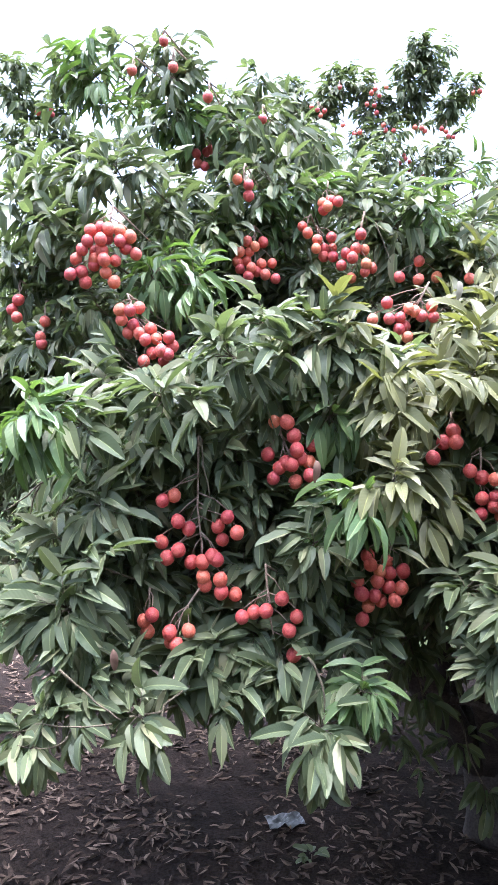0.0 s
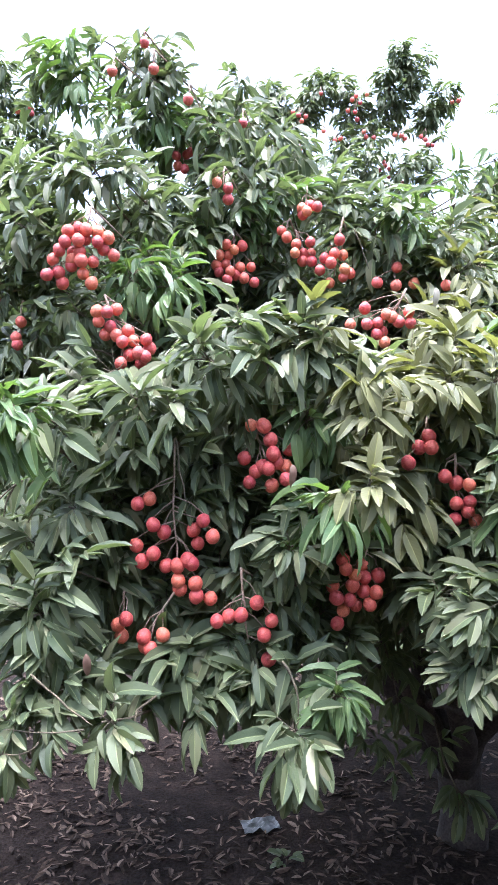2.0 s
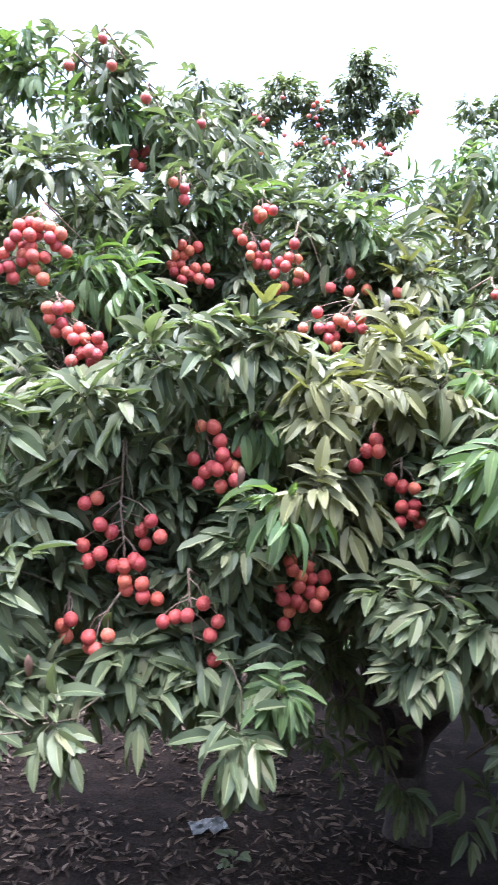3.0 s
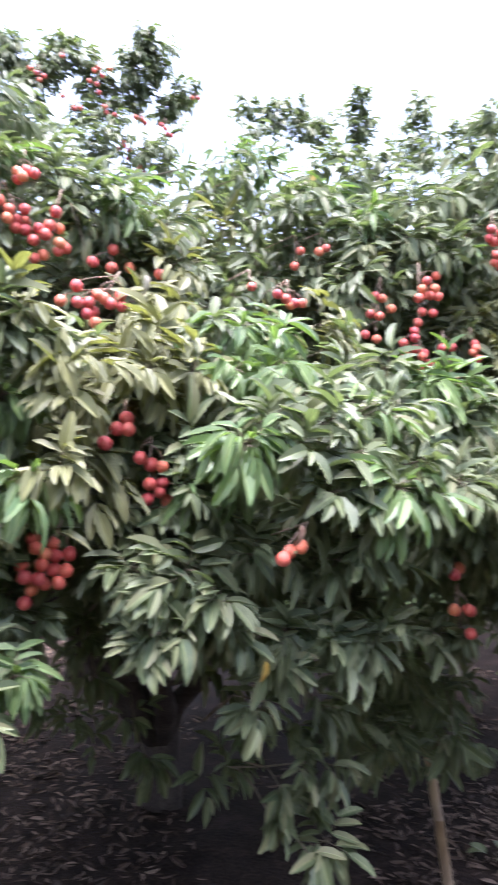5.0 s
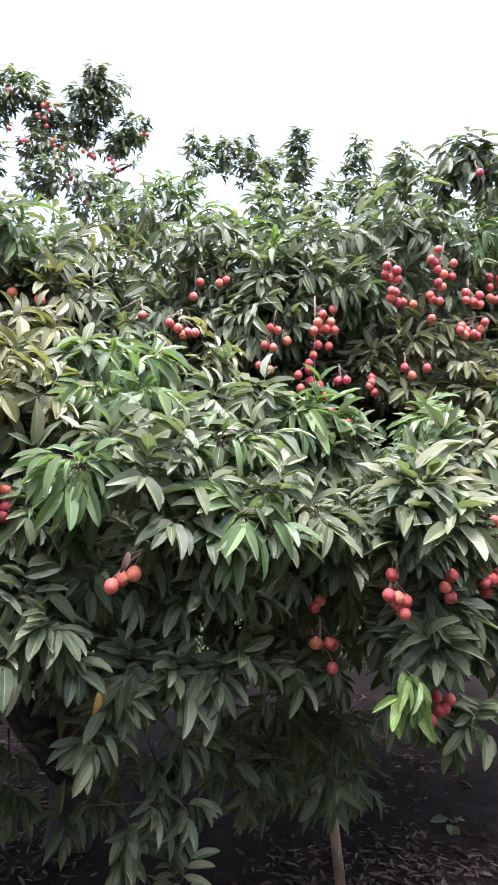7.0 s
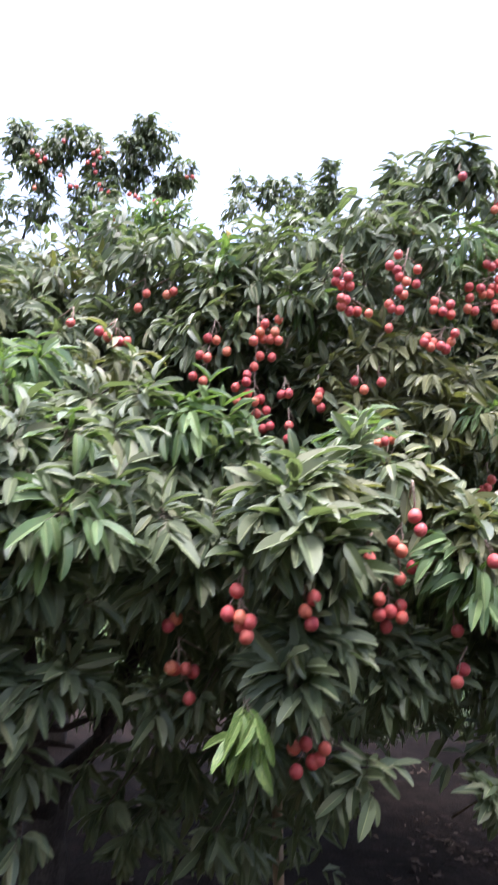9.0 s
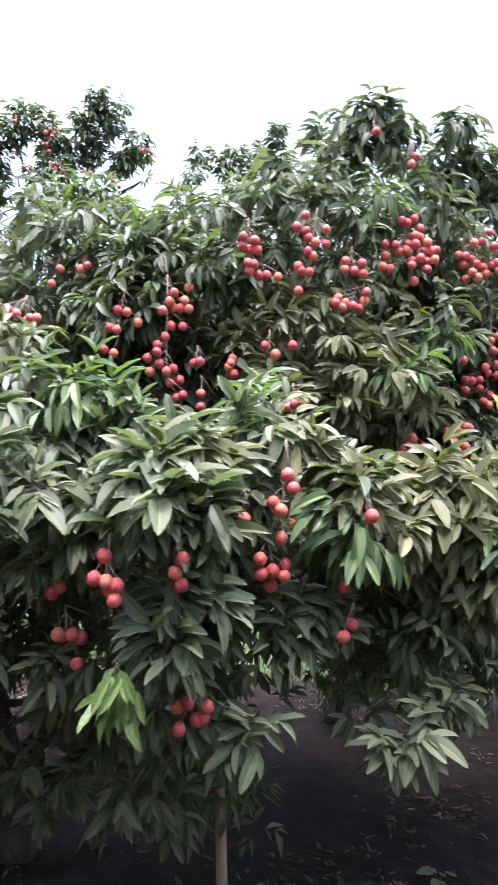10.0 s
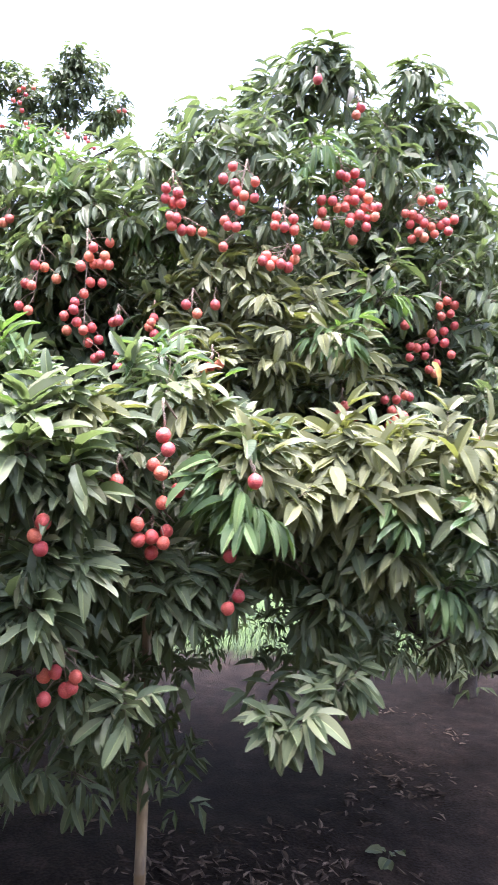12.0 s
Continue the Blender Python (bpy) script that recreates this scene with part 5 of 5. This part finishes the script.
shoots(TREE_B, YOUNG, [(2.74, 1.40, 1.60, 0.060), (2.10, 1.35, 1.76, 0.081), (2.16, 1.33, 1.78, 0.101), (2.80, 1.36, 1.79, 0.078), (2.61, 1.40, 1.81, 0.097), (2.13, 1.36, 1.83, 0.097), (1.51, 1.64, 2.11, 0.085), (1.39, 1.63, 2.12, 0.106), (1.95, 1.58, 2.15, 0.078), (1.45, 1.63, 2.15, 0.122), (1.89, 1.58, 2.15, 0.097), (2.55, 1.89, 2.38, 0.136), (2.73, 1.95, 2.56, 0.123), (1.85, 2.04, 2.71, 0.116), (1.56, 2.23, 2.88, 0.106), (2.50, 2.00, 2.99, 0.116), (2.43, 2.00, 3.04, 0.147), (1.62, 2.62, 3.08, 0.128), (1.37, 2.90, 3.30, 0.136), (1.28, 2.90, 3.32, 0.161)])
shoots(TREE_B, LIME, [(1.64, 1.35, 1.38, 0.075), (1.60, 1.34, 1.44, 0.080)])
far_shoots(TREE_C, [(0.10, 5.03, 4.38, 0.131), (0.08, 5.04, 4.25, 0.122), (0.25, 5.00, 4.89, 0.124), (0.22, 5.01, 4.75, 0.123), (0.36, 5.01, 4.67, 0.124), (0.47, 5.03, 4.46, 0.115), (0.52, 4.94, 4.26, 0.122), (0.42, 4.94, 4.22, 0.121), (0.59, 4.99, 4.95, 0.125), (0.68, 4.99, 5.01, 0.126), (0.79, 5.00, 4.93, 0.126), (0.56, 5.00, 4.80, 0.125), (0.22, 4.95, 4.18, 0.129), (1.21, 4.79, 5.01, 0.116), (1.08, 4.80, 4.88, 0.108), (1.31, 4.80, 4.88, 0.108), (1.25, 4.81, 4.78, 0.116), (1.10, 4.81, 4.74, 0.116), (1.23, 4.91, 4.67, 0.135), (1.04, 4.91, 4.67, 0.119)])
far_shoots(TREE_C, [(1.42, 4.91, 4.65, 0.118), (1.60, 5.01, 4.79, 0.103), (1.49, 5.01, 4.77, 0.112), (0.79, 4.90, 4.84, 0.136), (0.66, 4.90, 4.84, 0.119), (0.55, 4.91, 4.78, 0.110), (0.52, 4.91, 4.68, 0.110), (0.48, 4.92, 4.55, 0.102), (0.89, 4.91, 4.74, 0.119), (0.85, 4.92, 4.63, 0.119), (1.00, 4.92, 4.57, 0.119), (0.88, 4.83, 4.43, 0.125), (1.00, 4.74, 4.34, 0.146), (0.90, 4.65, 4.17, 0.136), (1.06, 4.65, 4.18, 0.151), (1.26, 4.65, 4.18, 0.151), (1.41, 4.74, 4.25, 0.122), (1.18, 4.65, 4.06, 0.143), (0.94, 4.65, 4.07, 0.120), (0.80, 4.65, 4.09, 0.088)])
far_shoots(TREE_C, [(1.38, 4.66, 4.04, 0.119), (0.28, 5.00, 4.84, 0.121), (0.24, 5.01, 4.76, 0.113), (0.35, 5.01, 4.74, 0.113), (0.39, 4.92, 4.57, 0.110), (0.77, 4.83, 4.39, 0.091), (1.57, 4.80, 4.78, 0.098), (1.49, 4.81, 4.72, 0.098), (1.44, 4.82, 4.60, 0.098), (1.40, 4.79, 5.02, 0.089), (1.19, 4.78, 5.08, 0.106), (1.26, 4.79, 4.97, 0.106), (1.16, 4.80, 4.91, 0.106)])
far_shoots(TREE_E, [(-1.45, 3.83, 4.32, 0.114), (-1.37, 3.84, 4.27, 0.101), (-1.46, 3.85, 4.16, 0.128), (-1.38, 3.85, 4.07, 0.128), (-1.17, 3.86, 3.99, 0.114), (-1.28, 3.77, 3.88, 0.137), (-1.41, 3.77, 3.87, 0.124), (-1.12, 3.87, 3.85, 0.114), (-1.06, 4.06, 3.97, 0.106), (-1.04, 3.87, 3.77, 0.101), (-0.92, 3.87, 3.80, 0.100), (-1.26, 3.48, 3.59, 0.121), (-1.14, 3.49, 3.56, 0.109), (-1.21, 3.85, 4.10, 0.101), (-1.13, 3.85, 4.17, 0.080), (-0.81, 4.06, 3.97, 0.098), (-1.22, 3.40, 3.41, 0.117)])
far_shoots(TREE_D, [(2.05, 4.81, 4.77, 0.125), (2.20, 4.81, 4.78, 0.126), (2.34, 4.80, 4.85, 0.118), (2.54, 4.80, 4.86, 0.128), (2.30, 4.81, 4.70, 0.127), (2.45, 4.81, 4.74, 0.128), (2.67, 4.80, 4.79, 0.120), (2.75, 4.81, 4.69, 0.102), (2.55, 4.71, 4.64, 0.108), (1.96, 4.43, 4.35, 0.124), (2.44, 3.73, 4.39, 0.088), (2.45, 3.74, 4.30, 0.095), (2.44, 3.74, 4.19, 0.103), (2.47, 3.75, 4.10, 0.103), (2.24, 3.57, 3.86, 0.118), (2.13, 3.57, 3.81, 0.117), (2.92, 3.73, 4.45, 0.109), (2.91, 3.73, 4.33, 0.125), (3.00, 3.74, 4.23, 0.142), (2.86, 3.75, 4.13, 0.117)])
far_shoots(TREE_D, [(2.92, 3.56, 3.99, 0.143), (3.19, 3.64, 4.30, 0.110), (3.26, 3.54, 4.24, 0.139), (2.59, 3.56, 3.90, 0.124), (2.43, 3.57, 3.85, 0.122)])

inner_fill(TREE_A, 520, (2.1, 1.9), 0.45)
inner_fill(TREE_B, 560, (2.0, 1.8), 0.5)
inner_fill(TREE_A, 320, (0.8, 0.8), 0.44, (-0.95, 3.05))
inner_fill(TREE_A, 220, (0.6, 0.7), 0.42, (1.5, 3.4))
inner_fill(TREE_B, 480, (1.1, 0.85), 0.53, (3.45, 2.85))
inner_fill(TREE_B, 300, (1.0, 0.5), 0.52, (3.6, 3.9))
inner_fill(TREE_B, 170, (0.8, 0.5), 0.59, (3.2, 3.1))


def bough_fill(tree, count, x_range, y_range, z_range):
    """The close inside of a low bough, behind its outer shoots."""
    for i in range(count):
        p = (rng.uniform(*x_range), rng.uniform(*y_range), rng.uniform(*z_range))
        inner_shoot(tree, p, tree.outward(p), 0.12, 5, 3, droop=0.5, deep=True)


bough_fill(TREE_A, 260, (-0.65, 1.3), (1.85, 2.5), (1.55, 2.0))
bough_fill(TREE_B, 240, (1.3, 2.95), (1.8, 2.5), (1.55, 1.95))
bough_fill(TREE_A, 70, (1.0, 1.6), (2.8, 3.4), (2.45, 2.9))
bough_fill(TREE_A, 200, (-0.95, 1.2), (2.45, 3.0), (2.2, 2.85))
bough_fill(TREE_B, 300, (1.3, 3.6), (2.45, 3.1), (2.2, 3.05))
bough_fill(TREE_B, 110, (2.75, 3.6), (2.5, 2.9), (2.9, 3.35))
bough_fill(TREE_B, 44, (1.15, 2.15), (2.6, 3.2), (1.12, 1.45))
bough_fill(TREE_A, 90, (-0.8, 0.2), (2.6, 2.9), (2.62, 2.94))
bough_fill(TREE_A, 14, (0.55, 0.8), (2.5, 3.1), (1.15, 1.4))
bough_fill(TREE_A, 30, (-0.6, -0.1), (2.5, 3.2), (1.25, 1.6))
# hidden foliage layers added for shade: over D for the ground, over A and B inside
shading_roof(TREE_D, 330, (2.3, 2.0), 0.45, (3.9, 6.0))
shading_roof(TREE_A, 520, (2.2, 2.0), 0.43)
shading_roof(TREE_B, 520, (2.1, 2.0), 0.47)
shading_roof(TREE_B, 220, (1.3, 1.2), 0.5, (3.9, 3.6))


def next_row_fill(tree, count, radius, low, top, leaf=0.12):
    cx, cy = tree.middle
    for i in range(count):
        w, s, h = rng.uniform(0, 6.28), math.sqrt(rng.random()), rng.random()
        wide = math.sqrt(max(0.05, 1 - (h * 1.0) ** 2.2))
        p = (cx + math.cos(w) * s * radius * wide, cy + math.sin(w) * s * radius * wide, low + h * (top - low))
        inner_shoot(tree, p, tree.outward(p), leaf, 4, 2, deep=True)


next_row_fill(TREE_C, 460, 1.5, 0.5, 3.7)
next_row_fill(TREE_D, 460, 1.6, 0.6, 3.5)
for i in range(90):
    spot = (rng.uniform(1.7, 2.75), rng.uniform(4.6, 5.5), rng.uniform(0.5, 1.35))
    inner_shoot(TREE_D, spot, np.array((0.0, -1.0, -0.6)), 0.13, 4, 3, droop=0.7, deep=True)
for i in range(110):
    spot = (rng.uniform(3.75, 4.4), rng.uniform(5.9, 6.3), rng.uniform(0.25, 1.4))
    inner_shoot(TREE_D, spot, np.array((0.0, -1.0, -0.6)), 0.13, 4, 3, droop=0.7, deep=True)
next_row_fill(TREE_F, 380, 2.0, 0.4, 4.6, 0.17)
next_row_fill(TREE_E, 420, 1.7, 0.9, 3.6)
next_row_fill(TREE_G, 420, 1.9, 0.4, 4.2, 0.3)

LOOSE = "loose dark green leaflets filling the crown"
for tree in (TREE_A, TREE_B, TREE_C, TREE_D, TREE_E, TREE_F, TREE_G):
    for leaves, form in ((tree.inner, COARSE), (tree.deep, DISTANT)):
        if leaves:
            tagged(joined_leaves("foliage", leaves, tree.ob, LEAVES, form), LOOSE, kind="stuff")

# further trees of the orchard, behind and beside
# this one stands out of view, added to shade tree A's left side
TREE_F.ob.matrix_basis = pose(-4.1, 3.6, 0, 0, 0, 40)
for x, y, turn, big in ((-3.4, 9.9, 130, 1.05), (0.3, 10.4, 220, 1.0), (8.2, 9.6, 70, 1.1), (5.75, 6.6, 300, 1.05), (6.9, 3.6, 15, 1.0)):
    copy_thing(TREE_F.ob, pose(x, y, 0, 0, 0, turn) @ Matrix.Scale(big, 4))
# unseen row behind the camera, added to darken the low leaves and ground
TREE_G.ob.matrix_basis = pose(-5.4, -3.5, 0, 0, 0, 10)
for x, y, turn, big in ((-2.5, -3.4, 100, 1.0), (0.4, -3.5, 200, 1.05), (3.3, -3.4, 320, 1.0), (6.2, -3.5, 60, 1.05)):
    copy_thing(TREE_G.ob, pose(x, y, 0, 0, 0, turn) @ Matrix.Scale(big, 4))


# ---- bamboo prop ----
def bamboo_prop(foot, head, radius):
    foot, head = Vector(foot), Vector(head)
    n = 9
    pts, rad = [], []
    for i in range(n):
        for ds, dr in ((0.0, 1.12), (0.02, 1.0), (0.5, 0.97), (0.98, 1.0)):
            s = (i + ds) / n
            pts.append(foot.lerp(head, s) + Vector((0.008 * math.sin(s * 5), 0, 0)))
            rad.append(radius * dr * (1 - 0.25 * s))
    base = tagged(new("bamboo_prop"), "weathered tan bamboo pole propping up a bough", "pole")
    v, fc = tube(pts, rad, 14)
    mesh_object("pole", v, fc, BAMBOO, base)


bamboo_prop((2.13, 2.29, -0.08), (2.02, 2.82, 2.0), 0.0235)

# ---- ground cover ----
litter = []


def fallen_leaf(x, y):
    w = rng.uniform(0, 6.28)
    way = np.array([(math.cos(w), math.sin(w), rng.uniform(-0.06, 0.14))])
    up = np.array([(rng.uniform(-0.35, 0.35), rng.uniform(-0.35, 0.35), rng.choice((1.0, 1.0, -1.0)))])
    size = rng.uniform(0.035, 0.095)
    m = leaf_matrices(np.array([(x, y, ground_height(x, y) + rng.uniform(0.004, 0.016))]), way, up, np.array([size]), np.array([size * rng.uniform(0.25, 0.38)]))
    litter.append((m[0], rng.randrange(4), 0))


while len(litter) < 9000:
    x, y = rng.uniform(-2.6, 5.0), rng.uniform(1.6, 7.6)
    p = Vector((x, y, 0))
    drift = 0.5 + 0.9 * noise.noise(p * 1.1) + 0.7 * noise.noise(p * 3.1)
    drift += 0.15 if x < 1.3 else 0.1 if 2.2 < x < 3.4 and y < 3.6 else -0.45
    drift += 0.5 if 2.0 < x < 3.3 and y < 3.3 else -0.3 if 2.2 < x < 3.4 else 0.0
    if y > 4.6:
        drift -= 0.2
    if rng.random() > drift:
        continue
    fallen_leaf(x, y)
for i in range(1500):
    x, y = rng.uniform(-3.4, 6.0), 1.75 - abs(rng.gauss(0, 0.55))
    if y > -1.2 and rng.random() < 0.5 + 0.9 * noise.noise(Vector((x, y, 0)) * 1.3):
        fallen_leaf(x, y)
fallen = joined_leaves("leaf_litter", litter, None, (DRY,), FALLEN)
tagged(fallen, "dry curled brown leaves scattered over the soil", "leaf litter", kind="stuff")

blades, bfaces = [], []
for i in range(9000):
    x, y = rng.uniform(-4, 8.5), rng.uniform(7.5, 11.5)
    h, w, lean = rng.uniform(0.05, 0.2), rng.uniform(0.004, 0.008), rng.uniform(0, 6.28)
    z, o = ground_height(x, y), len(blades)
    dx, dy = math.cos(lean), math.sin(lean)
    blades += [(x - dy * w, y + dx * w, z), (x + dy * w, y - dx * w, z), (x + dx * h * 0.2 + dy * w * 0.7, y + dy * h * 0.2 - dx * w * 0.7, z + h * 0.6), (x + dx * h * 0.2 - dy * w * 0.7, y + dy * h * 0.2 + dx * w * 0.7, z + h * 0.6), (x + dx * h * 0.55, y + dy * h * 0.55, z + h)]
    bfaces += [(o, o + 1, o + 2, o + 3), (o + 3, o + 2, o + 4)]
grass = mesh_object("grass", blades, bfaces, BLADE)
tagged(grass, "fresh green grass in the lane beyond the trees", "grass", kind="stuff")


def weed(x, y, size):
    z = ground_height(x, y)
    ob = tagged(new("weed"), "small green weed growing in the leaf litter", "plant", "weeds under the trees")
    got = shoot_leaves((0, 0, size * 0.7), (0, 0, 1), size, rng, 6, 1, 0.2, 0, (40, 90), 0)
    for m, k, c in got:
        m[:3, 0] *= 2.2
    v, fc = tubes([([(0, 0, -0.02), (0, 0, size * 0.7)], [0.003, 0.002], 5)])
    joined_leaves("leaves", got, ob, LEAVES, extra=(v, fc, TWIG))
    ob.matrix_basis = pose(x, y, z)


for x, y, s in ((2.64, 2.63, 0.075), (3.01, 2.48, 0.06), (3.12, 2.39, 0.06), (2.9, 2.3, 0.06), (0.3, 3.5, 0.04), (3.5, 3.3, 0.05)):
    weed(x, y, s)

# a crumpled scrap of plastic on the soil
bm = bmesh.new()
bmesh.ops.create_grid(bm, x_segments=10, y_segments=8, size=0.5)
for v in bm.verts:
    v.co = Vector((v.co.x * 0.2, v.co.y * 0.13, 0.02 + 0.028 * noise.noise(v.co * 4.0) + 0.012 * noise.noise(v.co * 11.0)))
bmesh.ops.solidify(bm, geom=bm.faces[:], thickness=0.002)
me = bpy.data.meshes.new("plastic_scrap")
bm.to_mesh(me)
bm.free()
me.materials.append(PLASTIC)
scrap = new("plastic_scrap", me)
scrap.matrix_basis = pose(0.18, 3.84, ground_height(0.18, 3.84) + 0.004, 0, 0, 15)
tagged(scrap, "crumpled pale grey plastic scrap lying on the soil", "litter")
